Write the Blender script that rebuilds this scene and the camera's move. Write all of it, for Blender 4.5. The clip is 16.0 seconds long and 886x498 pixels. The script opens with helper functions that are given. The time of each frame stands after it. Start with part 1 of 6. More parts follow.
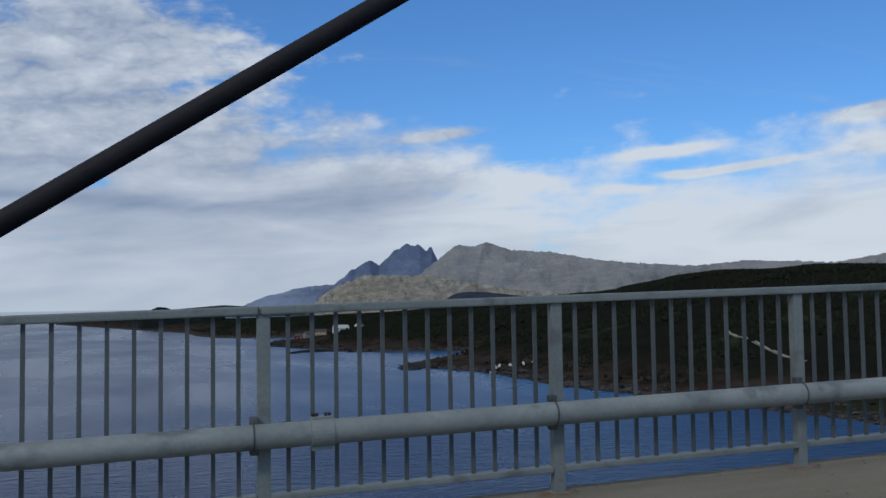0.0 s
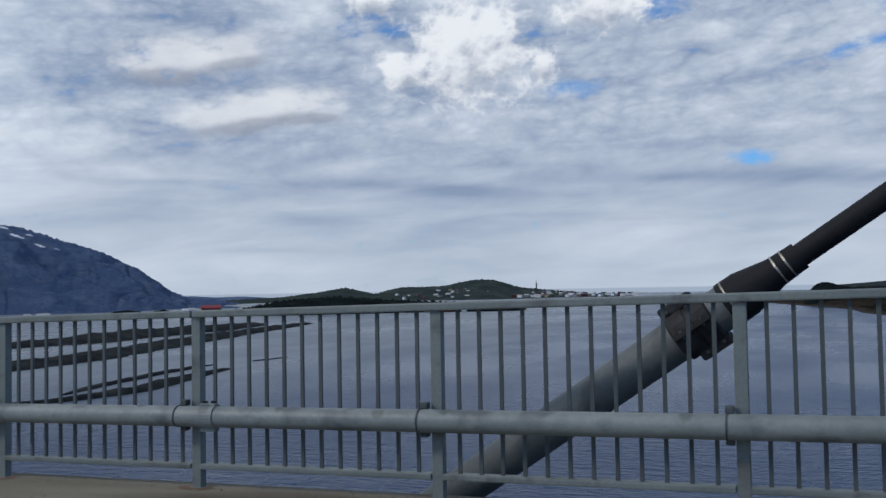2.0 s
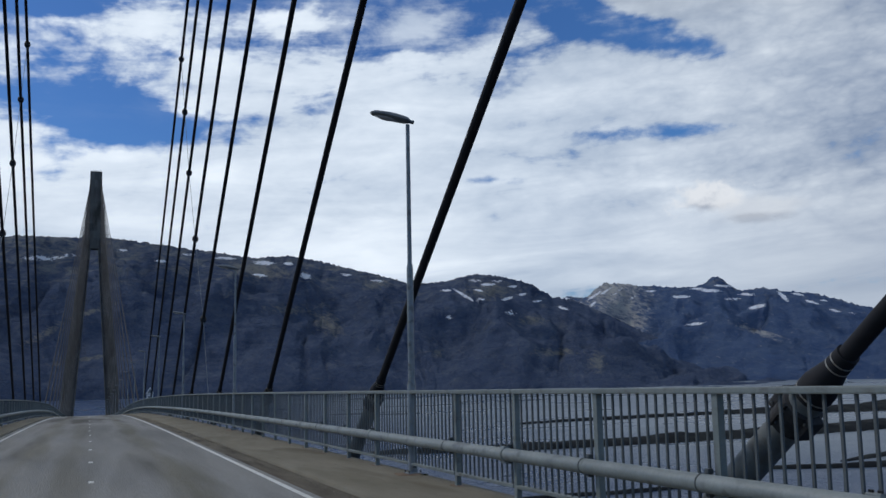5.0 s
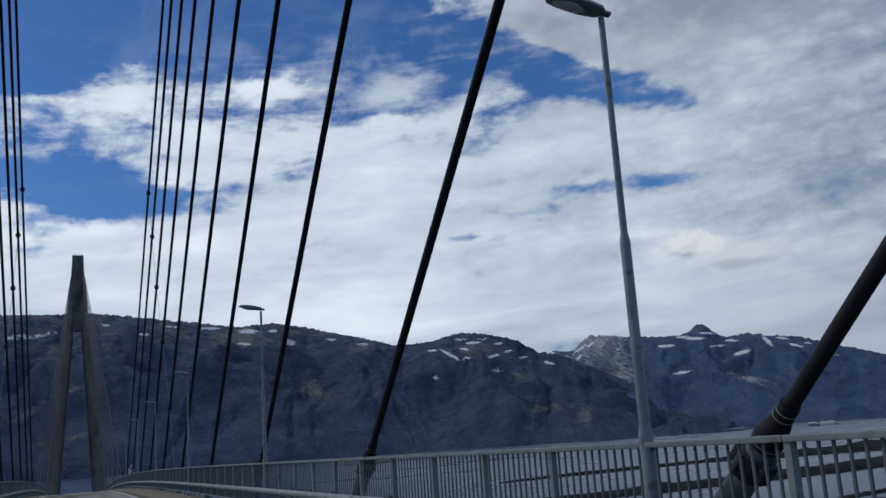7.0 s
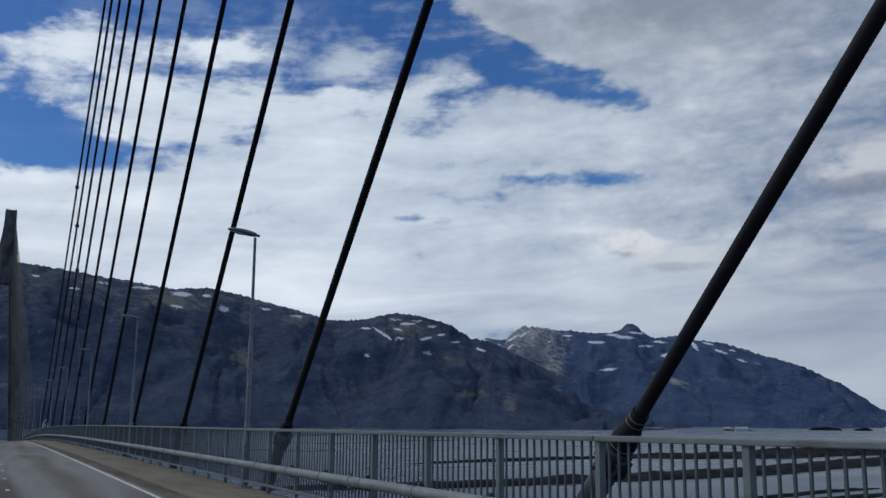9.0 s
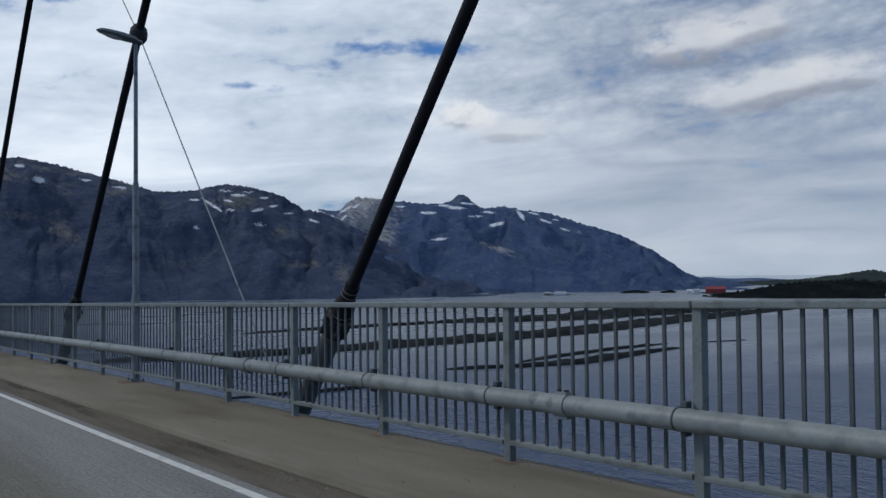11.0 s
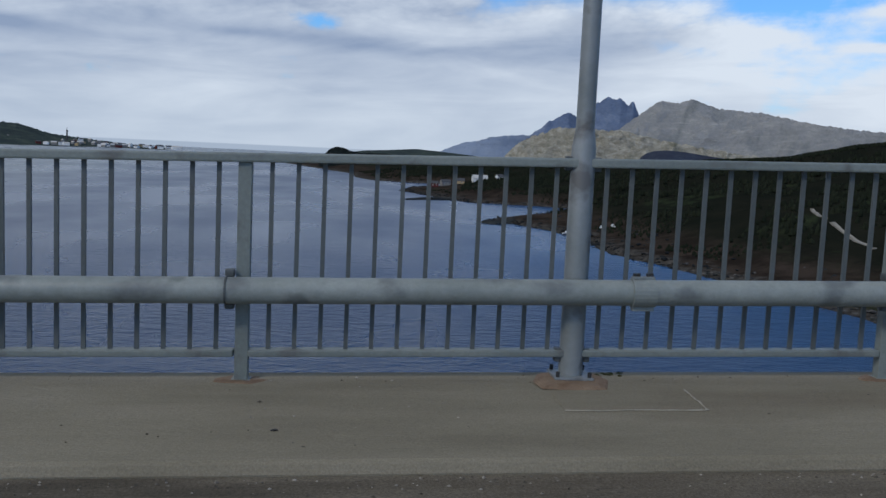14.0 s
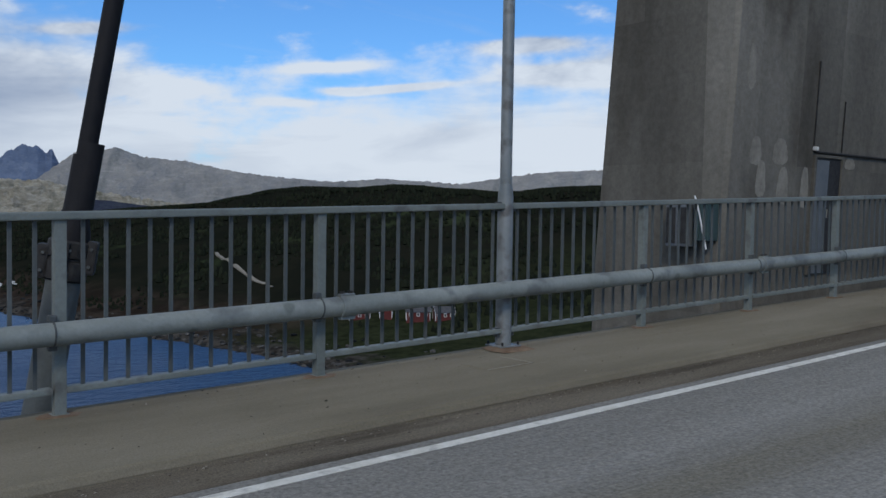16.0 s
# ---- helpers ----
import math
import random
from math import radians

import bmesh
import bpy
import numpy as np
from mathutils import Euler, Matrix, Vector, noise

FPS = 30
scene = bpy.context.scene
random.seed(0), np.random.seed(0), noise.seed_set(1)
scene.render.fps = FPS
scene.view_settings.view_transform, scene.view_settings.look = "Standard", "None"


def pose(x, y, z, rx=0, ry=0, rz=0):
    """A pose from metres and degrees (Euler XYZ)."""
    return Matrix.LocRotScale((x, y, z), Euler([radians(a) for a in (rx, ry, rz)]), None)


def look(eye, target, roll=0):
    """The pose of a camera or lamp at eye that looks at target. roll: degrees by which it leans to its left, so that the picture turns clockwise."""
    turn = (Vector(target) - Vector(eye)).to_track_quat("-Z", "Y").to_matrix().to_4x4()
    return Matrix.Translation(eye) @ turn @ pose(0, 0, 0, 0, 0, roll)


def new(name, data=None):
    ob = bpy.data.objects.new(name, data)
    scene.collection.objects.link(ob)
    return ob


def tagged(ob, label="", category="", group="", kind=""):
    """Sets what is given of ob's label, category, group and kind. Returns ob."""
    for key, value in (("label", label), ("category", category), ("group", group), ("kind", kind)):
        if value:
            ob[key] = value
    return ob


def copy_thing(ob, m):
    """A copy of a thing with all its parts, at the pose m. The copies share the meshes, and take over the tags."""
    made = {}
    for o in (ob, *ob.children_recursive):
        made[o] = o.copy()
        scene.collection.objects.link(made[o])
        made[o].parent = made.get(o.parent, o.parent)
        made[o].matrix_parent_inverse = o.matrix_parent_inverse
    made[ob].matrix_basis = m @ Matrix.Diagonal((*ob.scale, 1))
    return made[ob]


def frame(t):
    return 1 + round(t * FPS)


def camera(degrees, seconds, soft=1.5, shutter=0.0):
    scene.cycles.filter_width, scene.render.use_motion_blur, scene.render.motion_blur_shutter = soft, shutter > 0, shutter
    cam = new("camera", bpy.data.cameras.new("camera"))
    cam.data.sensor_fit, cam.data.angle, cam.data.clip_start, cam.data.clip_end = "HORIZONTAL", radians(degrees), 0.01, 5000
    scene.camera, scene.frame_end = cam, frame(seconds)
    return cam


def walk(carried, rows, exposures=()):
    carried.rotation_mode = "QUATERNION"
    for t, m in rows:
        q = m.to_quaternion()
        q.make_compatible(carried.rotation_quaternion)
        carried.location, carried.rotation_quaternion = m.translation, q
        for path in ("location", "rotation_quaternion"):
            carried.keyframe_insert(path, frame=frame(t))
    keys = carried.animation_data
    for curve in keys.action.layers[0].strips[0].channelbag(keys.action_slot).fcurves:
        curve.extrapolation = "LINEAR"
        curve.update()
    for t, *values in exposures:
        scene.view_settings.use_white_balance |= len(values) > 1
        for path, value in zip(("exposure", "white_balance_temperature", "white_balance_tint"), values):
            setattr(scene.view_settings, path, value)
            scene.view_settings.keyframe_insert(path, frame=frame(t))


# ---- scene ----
# The walk: seconds, place and turn of the hand-held camera in the moving car.
cam = camera(51.4, 16.0)
PATH = [
    (0.0, -0.682, -5.875, 1.369, -17.66, 3.24, 0.88), (0.3, 0.947, -5.958, 1.409, -10.89, 2.35, 1.12),
    (0.5, 2.035, -5.991, 1.431, -8.28, 2.15, 1.28), (1.0, 4.801, -6.007, 1.471, -2.60, 1.27, 1.22),
    (1.2, 5.946, -6.024, 1.492, -0.00, 1.46, 1.12), (1.5, 7.668, -6.044, 1.539, 4.29, 1.96, 0.96),
    (2.0, 10.453, -5.891, 1.632, 22.20, 2.35, 0.99), (2.5, 13.301, -5.649, 1.644, 47.23, 1.15, 3.02),
    (2.7, 14.498, -5.554, 1.668, 53.92, 0.88, 5.10), (3.0, 16.296, -5.423, 1.725, 56.11, 3.17, 5.04),
    (3.5, 19.187, -5.238, 1.817, 60.85, 2.86, 2.23), (4.0, 22.224, -5.066, 1.878, 62.72, 0.61, 2.04),
    (4.5, 25.314, -4.968, 1.943, 66.63, 3.90, 2.26), (4.7, 26.594, -4.971, 1.974, 68.45, 6.19, 0.90),
    (7.0, 41.928, -5.258, 2.326, 68.57, 10.93, 3.86), (7.5, 45.033, -5.303, 2.355, 67.00, 11.46, 4.32),
    (8.0, 48.519, -5.319, 2.447, 64.68, 11.66, 3.19), (8.5, 52.076, -5.433, 2.531, 63.62, 10.77, 1.12),
    (8.7, 53.496, -5.427, 2.561, 64.35, 10.05, -0.30), (10.8, 68.563, -5.067, 2.860, 58.80, 3.19, 0.60),
    (11.0, 70.022, -5.053, 2.893, 54.05, 1.57, 0.56), (11.2, 71.487, -5.048, 2.928, 50.09, 0.04, -0.07),
    (11.5, 73.700, -5.046, 2.981, 44.77, -2.39, -1.02), (12.0, 77.438, -5.037, 3.062, 34.35, -4.61, -1.86),
    (12.5, 81.244, -5.084, 3.133, 22.97, -6.19, -2.33), (13.0, 85.077, -5.125, 3.232, 13.01, -6.19, -1.64),
    (13.5, 88.880, -5.337, 3.319, 4.98, -6.64, -2.50), (14.0, 92.722, -5.485, 3.415, -4.47, -6.19, -2.64),
    (14.2, 94.275, -5.574, 3.457, -8.46, -5.91, -2.70), (14.5, 96.610, -5.745, 3.526, -15.31, -5.41, -2.78),
    (15.0, 100.481, -6.016, 3.660, -24.81, -4.78, -3.07), (15.5, 104.326, -6.193, 3.775, -30.87, -4.03, -1.91),
    (16.0, 108.169, -6.343, 3.905, -38.72, -2.16, -0.89),
]
EXPOSURES = [(0.0, -0.14), (1.5, -0.11), (2.5, 0.0), (3.0, -0.08), (3.5, -0.34), (4.0, -0.22), (4.5, -0.18), (7.0, -0.34), (8.5, -0.38), (11.0, -0.22), (11.5, -0.14), (12.0, 0.0), (12.5, 0.12), (13.0, 0.20), (13.5, 0.22), (14.0, 0.07), (15.0, 0.12), (16.0, 0.0)]
walk(cam, [(t, pose(x, y, z, 90 + p, r, a)) for t, x, y, z, a, p, r in PATH], [(t, stops, 6300, 10) for t, stops in EXPOSURES])

# ---- numbers of the plan: the bridge runs along x, its near railing stands on y = 0 ----
BAY = 2.0
WATER = -48.0
MID = -4.54                     # middle between the cable planes
FAR_SIDE = -9.08                # the other railing
TOWER_X = (-290.0, 123.5)
CABLE_STEP = 12.55


def deck(x):
    """Height of the footway at x: a long crest."""
    k = min(max(x, -120.0), 125.0)
    z = 0.02147 * k - 0.618e-4 * k * k + 6.875e-7 * k ** 3
    return z + (x - k) * (0.0215 - 1.236e-4 * k + 2.06e-6 * k * k) * (0.85 if x < k else 0.6)


def grade(x):
    return math.atan2(deck(x + 0.5) - deck(x - 0.5), 1.0)


def tilt(x, y=0.0, z=0.0):
    return Matrix.Translation((x, y, deck(x) + z)) @ Matrix.Rotation(-grade(x), 4, "Y")


# ---- world, sun ----
SUN_AZ, SUN_EL = 136.0, 40.0    # degrees counter-clockwise from +y, and above the horizon
world = bpy.data.worlds.new("sky")
scene.world = world
world.use_nodes = True


def build_sky():
    nt = world.node_tree
    nt.nodes.clear()
    N, L = nt.nodes.new, nt.links.new

    def math_node(op, a, b=None, clamp=False):
        n = N("ShaderNodeMath")
        n.operation, n.use_clamp = op, clamp
        for i, v in enumerate((a, b)):
            if v is None:
                continue
            if isinstance(v, (int, float)):
                n.inputs[i].default_value = v
            else:
                L(v, n.inputs[i])
        return n.outputs[0]

    def ramp(v, lo, hi, smooth=True):
        n = N("ShaderNodeMapRange")
        n.interpolation_type = "SMOOTHSTEP" if smooth else "LINEAR"
        n.inputs["From Min"].default_value, n.inputs["From Max"].default_value = lo, hi
        L(v, n.inputs["Value"])
        return n.outputs["Result"]

    def mix(f, a, b):
        n = N("ShaderNodeMix")
        n.data_type = "RGBA"
        for s, v in (("Factor", f), ("A", a), ("B", b)):
            k = {"Factor": 0, "A": 6, "B": 7}[s]
            if isinstance(v, tuple):
                n.inputs[k].default_value = (*v, 1)
            elif isinstance(v, (int, float)):
                n.inputs[k].default_value = v
            else:
                L(v, n.inputs[k])
        return n.outputs[2]

    def noise_tex(vec, scale, detail, rough, dist=0.0):
        n = N("ShaderNodeTexNoise")
        n.inputs["Scale"].default_value, n.inputs["Detail"].default_value = scale, detail
        n.inputs["Roughness"].default_value, n.inputs["Distortion"].default_value = rough, dist
        L(vec, n.inputs["Vector"])
        return n.outputs["Fac"]

    co = N("ShaderNodeTexCoord").outputs["Generated"]
    sep = N("ShaderNodeSeparateXYZ")
    L(co, sep.inputs[0])
    x, y, z = sep.outputs
    zz = math_node("MAXIMUM", z, 0.0)
    den = math_node("ADD", zz, 0.09)
    px, py = math_node("DIVIDE", x, den), math_node("DIVIDE", y, den)
    com = N("ShaderNodeCombineXYZ")
    L(px, com.inputs[0]), L(py, com.inputs[1])
    flat = com.outputs[0]

    sky = N("ShaderNodeTexSky")
    sky.sky_type, sky.sun_disc = "NISHITA", False
    sky.sun_elevation, sky.sun_rotation = radians(SUN_EL), radians(-SUN_AZ)
    sky.air_density, sky.dust_density, sky.ozone_density = 1.0, 0.6, 2.0
    grow = N("ShaderNodeMix")
    grow.data_type, grow.blend_type = "RGBA", "MULTIPLY"
    grow.inputs[0].default_value = 1.0
    L(sky.outputs[0], grow.inputs[6])
    grow.inputs[7].default_value = (0.052, 0.089, 0.131, 1)
    near_sun = N("ShaderNodeMix")
    near_sun.data_type, near_sun.blend_type = "RGBA", "MULTIPLY"
    L(grow.outputs[2], near_sun.inputs[6])
    near_sun.inputs[7].default_value = (0.56, 0.58, 0.66, 1)
    blue = near_sun.outputs[2]

    # clouds: a broad bank whose upper edge follows the compass, with torn edges, wisps in the clear part
    az = math_node("DIVIDE", math_node("ARCTAN2", math_node("MULTIPLY", x, -1.0), y), 6.28318)
    pos = math_node("ADD", az, 0.5)
    edge = N("ShaderNodeValToRGB")
    edge.color_ramp.interpolation = "EASE"
    stops = [(-175, 0.14), (-100, 0.13), (-60, 0.135), (-48, 0.137), (-41, 0.138), (-36, 0.133), (-31, 0.120), (-27, 0.110), (-23.5, 0.115), (-20, 0.142), (-16.7, 0.172), (-13, 0.197), (-9.5, 0.212), (-6.4, 0.226), (-4.8, 0.275), (-2.0, 0.34), (2, 0.45), (12, 0.75), (50, 0.66), (57, 0.58), (62, 0.47), (66, 0.43), (72, 0.423), (79, 0.405), (87, 0.378), (94, 0.347), (104, 0.33), (120, 0.34), (175, 0.14)]
    els = edge.color_ramp.elements
    while len(els) < len(stops):
        els.new(0.5)
    for e, (a, v) in zip(els, stops):
        e.position = a / 360 + 0.5
    for e, (a, v) in zip(els, stops):
        e.color = (v, v, v, 1)
    L(pos, edge.inputs[0])
    line = edge.outputs[0]
    degrees_az = math_node("MULTIPLY", az, 360.0)
    degrees_el = math_node("MULTIPLY", math_node("ARCSINE", z), 57.2958)

    def streaks(sa, se, seed, detail, rough, dist):
        """Noise drawn out along the horizon."""
        c = N("ShaderNodeCombineXYZ")
        slant = math_node("ADD", degrees_el, math_node("MULTIPLY", degrees_az, 0.05))
        L(math_node("MULTIPLY", degrees_az, sa), c.inputs[0]), L(math_node("MULTIPLY", slant, se), c.inputs[1])
        c.inputs[2].default_value = seed
        return noise_tex(c.outputs[0], 1.0, detail, rough, dist)

    broad = streaks(0.07, 0.22, 3.1, 7.0, 0.52, 0.35)
    long = streaks(0.09, 0.50, 7.7, 8.0, 0.55, 0.5)
    heap = streaks(0.26, 0.42, 1.3, 10.0, 0.57, 0.15)

    def off_centre(v, k):
        return math_node("MULTIPLY", math_node("SUBTRACT", v, 0.5), k)

    def total(*vs):
        out = vs[0]
        for v in vs[1:]:
            out = math_node("ADD", out, v)
        return out

    # rounded heaps: folded noise in three sizes
    folds = total(*[math_node("MULTIPLY", math_node("ABSOLUTE", off_centre(streaks(fa, fe, sd, 1.0, 0.5, 0.25), 2.0)), k) for fa, fe, sd, k in ((0.20, 0.42, 11.0, 0.50), (0.50, 1.00, 13.0, 0.32), (1.2, 2.3, 17.0, 0.18))])

    def toward(a, e):
        n = N("ShaderNodeVectorMath")
        n.operation = "DOT_PRODUCT"
        L(co, n.inputs[0])
        a, e = radians(a), radians(e)
        n.inputs[1].default_value = (-math.sin(a) * math.cos(e), math.cos(a) * math.cos(e), math.sin(e))
        return n.outputs["Value"]

    glow = ramp(toward(87, 15), math.cos(radians(46)), math.cos(radians(10)))
    L(glow, near_sun.inputs[0])

    def swell(a, e, wa, we, lean, amount):
        """A soft hill of the given height round a direction, in degrees."""
        da = math_node("SUBTRACT", degrees_az, a)
        de = math_node("SUBTRACT", math_node("SUBTRACT", degrees_el, e), math_node("MULTIPLY", da, lean))
        q = math_node("ADD", math_node("POWER", math_node("ABSOLUTE", math_node("DIVIDE", da, wa)), 2.0), math_node("POWER", math_node("ABSOLUTE", math_node("DIVIDE", de, we)), 2.0))
        return math_node("MULTIPLY", math_node("EXPONENT", math_node("MULTIPLY", q, -1.0)), amount)

    # where cloud lies: the bank, ragged, with gaps of blue and single clouds
    overhead = math_node("MULTIPLY", ramp(degrees_el, 30.0, 48.0), 2.0)
    bank = math_node("MINIMUM", math_node("MAXIMUM", math_node("ADD", math_node("SUBTRACT", line, z), overhead), -0.22), 0.17)
    ragged = total(off_centre(broad, 0.30), off_centre(long, 0.34), off_centre(heap, 0.42), math_node("MULTIPLY", math_node("SUBTRACT", folds, 0.25), 0.14))
    gaps = [swell(*v) for v in (
        (88.8, 14.8, 4.6, 1.5, 0.0, -0.34), (2.2, 7.2, 3.8, 0.42, 0.02, -0.105), (4.2, 7.7, 3.2, 0.36, 0.02, -0.10), (69, 20.8, 8.0, 1.5, -0.08, -0.13), (84, 26.5, 14.0, 3.4, -0.1, -0.25),
        (55.5, 13.9, 5.5, 0.55, 0.03, -0.15), (66.4, 11.5, 2.6, 0.4, 0.0, -0.13), (60.0, 21.3, 7.5, 1.25, 0.35, -0.31), (14.0, 12.0, 2.6, 0.8, 0.0, -0.10), (44.0, 20.2, 4.0, 1.2, 0.0, -0.08), (9.0, 17.0, 5.0, 1.4, -0.1, -0.12), (28.0, 15.8, 3.0, 1.0, 0.1, -0.09), (74.2, 23.8, 1.6, 1.0, 0.0, -0.16))]
    single = [swell(*v) for v in (
        (-21.0, 7.25, 2.6, 0.42, 0.02, 0.20), (-17.6, 10.3, 2.4, 0.30, -0.1, 0.15), (-31.4, 8.8, 2.4, 0.32, -0.07, 0.20), (-35.5, 7.65, 3.0, 0.20, -0.10, 0.23), (-29.0, 6.67, 1.8, 0.26, 0.0, 0.14), (-32.2, 7.45, 1.4, 0.22, 0.0, 0.14), (-43.8, 10.4, 3.0, 0.50, -0.06, 0.20), (-46.5, 8.6, 3.6, 0.60, 0.0, 0.21), (-54.0, 9.5, 5.0, 1.0, 0.03, 0.20), (-42.0, 2.5, 24.0, 3.6, 0.0, 0.12), (-13.0, 6.5, 9.0, 2.6, -0.25, 0.06), (54.0, 25.5, 11.0, 4.0, 0.15, 0.25))]
    ragged = math_node("MULTIPLY", ragged, math_node("SUBTRACT", 1.0, math_node("MAXIMUM", swell(-44.0, 5.0, 26.0, 8.0, 0.0, 0.75), swell(-13.0, 8.0, 13.0, 6.0, -0.3, 0.72))))
    mask = ramp(total(bank, ragged, *gaps, *single), -0.045, 0.085)
    wisp_map = N("ShaderNodeMapping")
    wisp_map.inputs["Scale"].default_value = (0.5, 2.6, 1)
    wisp_map.inputs["Rotation"].default_value = (0, 0, 0.35)
    L(flat, wisp_map.inputs[0])
    wisp = ramp(noise_tex(wisp_map.outputs[0], 0.9, 7.0, 0.6, 0.6), 0.56, 0.76)
    mask = math_node("MAXIMUM", mask, math_node("MULTIPLY", wisp, 0.22))
    veil = math_node("MULTIPLY", ramp(total(off_centre(long, 1.4), off_centre(heap, 1.6)), -0.22, 0.30), swell(67.0, 20.8, 17.0, 3.4, -0.05, 0.85))
    mask = math_node("MAXIMUM", mask, veil)
    low = ramp(z, 0.12, -0.02)
    mask = math_node("MAXIMUM", mask, math_node("MULTIPLY", low, 0.9))

    # how bright it is: streaks near the horizon, heaps higher up
    up = ramp(degrees_el, 5.0, 11.0)
    lower = total(off_centre(broad, 2.6), off_centre(long, 2.7), swell(14.0, 4.0, 26.0, 7.0, 0.0, -0.22))
    calm = math_node("SUBTRACT", 1.0, math_node("MULTIPLY", glow, 0.75))
    upper = total(off_centre(broad, 3.0), off_centre(long, 2.0), math_node("MULTIPLY", math_node("ADD", off_centre(heap, 2.2), math_node("MULTIPLY", math_node("SUBTRACT", folds, 0.24), 3.2)), calm), math_node("MULTIPLY", glow, 0.22))
    blend_up = N("ShaderNodeMix")
    L(up, blend_up.inputs[0]), L(lower, blend_up.inputs[2]), L(upper, blend_up.inputs[3])
    lights = [swell(*v) for v in (
        (36.5, 13.9, 4.5, 1.2, 0.05, 0.25), (34.0, 10.9, 5.0, 1.0, 0.02, 0.3), (13.0, 16.6, 4.5, 1.4, 0.0, 0.5), (2.0, 10.8, 6.5, 1.8, -0.1, 0.45), (-12.0, 8.8, 5.0, 0.8, -0.3, 0.5),
        (90.0, 11.5, 9.0, 3.0, 0.0, 0.55), (52.6, 9.6, 3.0, 1.0, -0.05, 0.7), (42.0, 18.0, 8.0, 6.0, 0.0, -0.2), (-40.0, 4.0, 26.0, 4.2, 0.0, 1.4), (-28.0, 8.6, 11.0, 2.6, 0.0, 0.9), (1.0, 6.1, 9.0, 0.55, 0.03, -0.75), (21.4, 6.0, 5.0, 0.5, 0.08, -0.9), (28.5, 6.4, 3.6, 0.45, 0.03, -0.85), (30.0, 4.3, 5.0, 0.4, 0.02, -0.5), (33.5, 2.4, 3.0, 0.2, 0.0, -0.6), (34.0, 1.0, 6.0, 0.8, 0.0, 0.5), (8.0, 6.4, 3.0, 0.3, 0.0, -0.5), (18.0, 7.5, 3.0, 0.25, 0.0, -0.4), (-10.0, 6.4, 7.0, 0.8, -0.1, -0.7), (-11.0, 5.2, 10.0, 1.5, -0.15, -0.45), (10.0, 8.8, 14.0, 1.6, 0.0, -0.35), (26.0, 11.2, 5.0, 2.0, 0.0, -0.3))]
    tone = ramp(total(blend_up.outputs[0], *lights), -1.2, 1.0, False)
    grey = mix(glow, (0.252, 0.325, 0.462), (0.37, 0.475, 0.63))
    white = mix(glow, (0.672, 0.735, 0.812), (0.98, 1.06, 1.14))
    cloud = mix(tone, grey, white)
    cloud = mix(math_node("MULTIPLY", low, 0.6), cloud, mix(swell(-44.0, 2.0, 26.0, 8.0, 0.0, 1.0), (0.54, 0.615, 0.70), (0.71, 0.765, 0.82)))
    cloud = mix(math_node("MINIMUM", math_node("MULTIPLY", swell(51.0, 25.0, 14.0, 4.2, -0.05, 1.6), math_node("ADD", math_node("MULTIPLY", heap, -1.4), 1.3)), 1.0), cloud, (0.31, 0.36, 0.44))
    # single heaped clouds with knobbly edges, bright above and greyer below
    knobs = total(*[math_node("MULTIPLY", math_node("ABSOLUTE", off_centre(streaks(fa, fe, sd, 2.0, 0.5, 0.1), 2.0)), k) for fa, fe, sd, k in ((0.32, 0.40, 31.0, 0.60), (0.85, 1.0, 37.0, 0.32), (2.2, 2.5, 41.0, 0.10))])
    field, belly = 0.0, 0.0
    for a, e, wa, we, much in ((20.2, 14.4, 4.0, 2.9, 1.0), (12.0, 16.8, 3.2, 1.5, 0.9), (26.3, 17.5, 2.0, 1.1, 0.9), (15.7, 13.3, 0.9, 0.85, 0.95), (24.4, 13.4, 1.8, 1.4, 0.9), (52.7, 9.7, 2.3, 1.1, 0.78)):
        field = math_node("MAXIMUM", field, swell(a, e, wa, we, 0.0, much))
        belly = math_node("MAXIMUM", belly, swell(a, e - 0.75 * we, wa, 0.7 * we, 0.0, 1.0))
    puff = ramp(math_node("SUBTRACT", field, math_node("MULTIPLY", knobs, 1.6)), 0.0, 0.42)
    lit = ramp(total(math_node("MULTIPLY", knobs, -1.5), math_node("MULTIPLY", belly, -0.55), off_centre(heap, 1.6), off_centre(broad, 1.0)), -1.10, -0.28)
    cloud = mix(math_node("MULTIPLY", puff, 0.92), cloud, mix(lit, (0.36, 0.41, 0.50), (0.88, 0.90, 0.925)))
    # soft clouds with drawn-out grey bellies
    grain = streaks(0.45, 0.9, 51.0, 6.0, 0.55, 0.4)
    for a, e, wa, we, lean, much in ((38.6, 13.9, 3.2, 1.1, -0.05, 0.70), (35.0, 14.5, 2.4, 0.8, -0.18, 0.6), (34.4, 10.9, 3.8, 0.9, -0.15, 0.68), (30.6, 11.4, 2.6, 0.85, 0.0, 0.62), (50.0, 9.0, 2.6, 0.6, 0.0, 0.45)):
        wild = total(off_centre(grain, 3.4), off_centre(heap, 2.2), math_node("MULTIPLY", knobs, -1.1))
        body = ramp(math_node("MULTIPLY", swell(a, e, wa, we, lean, 1.25), math_node("ADD", wild, 1.25)), 0.05, 1.0)
        cloud = mix(math_node("MULTIPLY", body, much), cloud, (0.78, 0.80, 0.825))
        under = ramp(math_node("MULTIPLY", swell(a - 0.2, e - 1.1 * we, 0.85 * wa, 0.5 * we, lean, 1.2), math_node("ADD", off_centre(grain, 3.0), 1.0)), 0.05, 1.0)
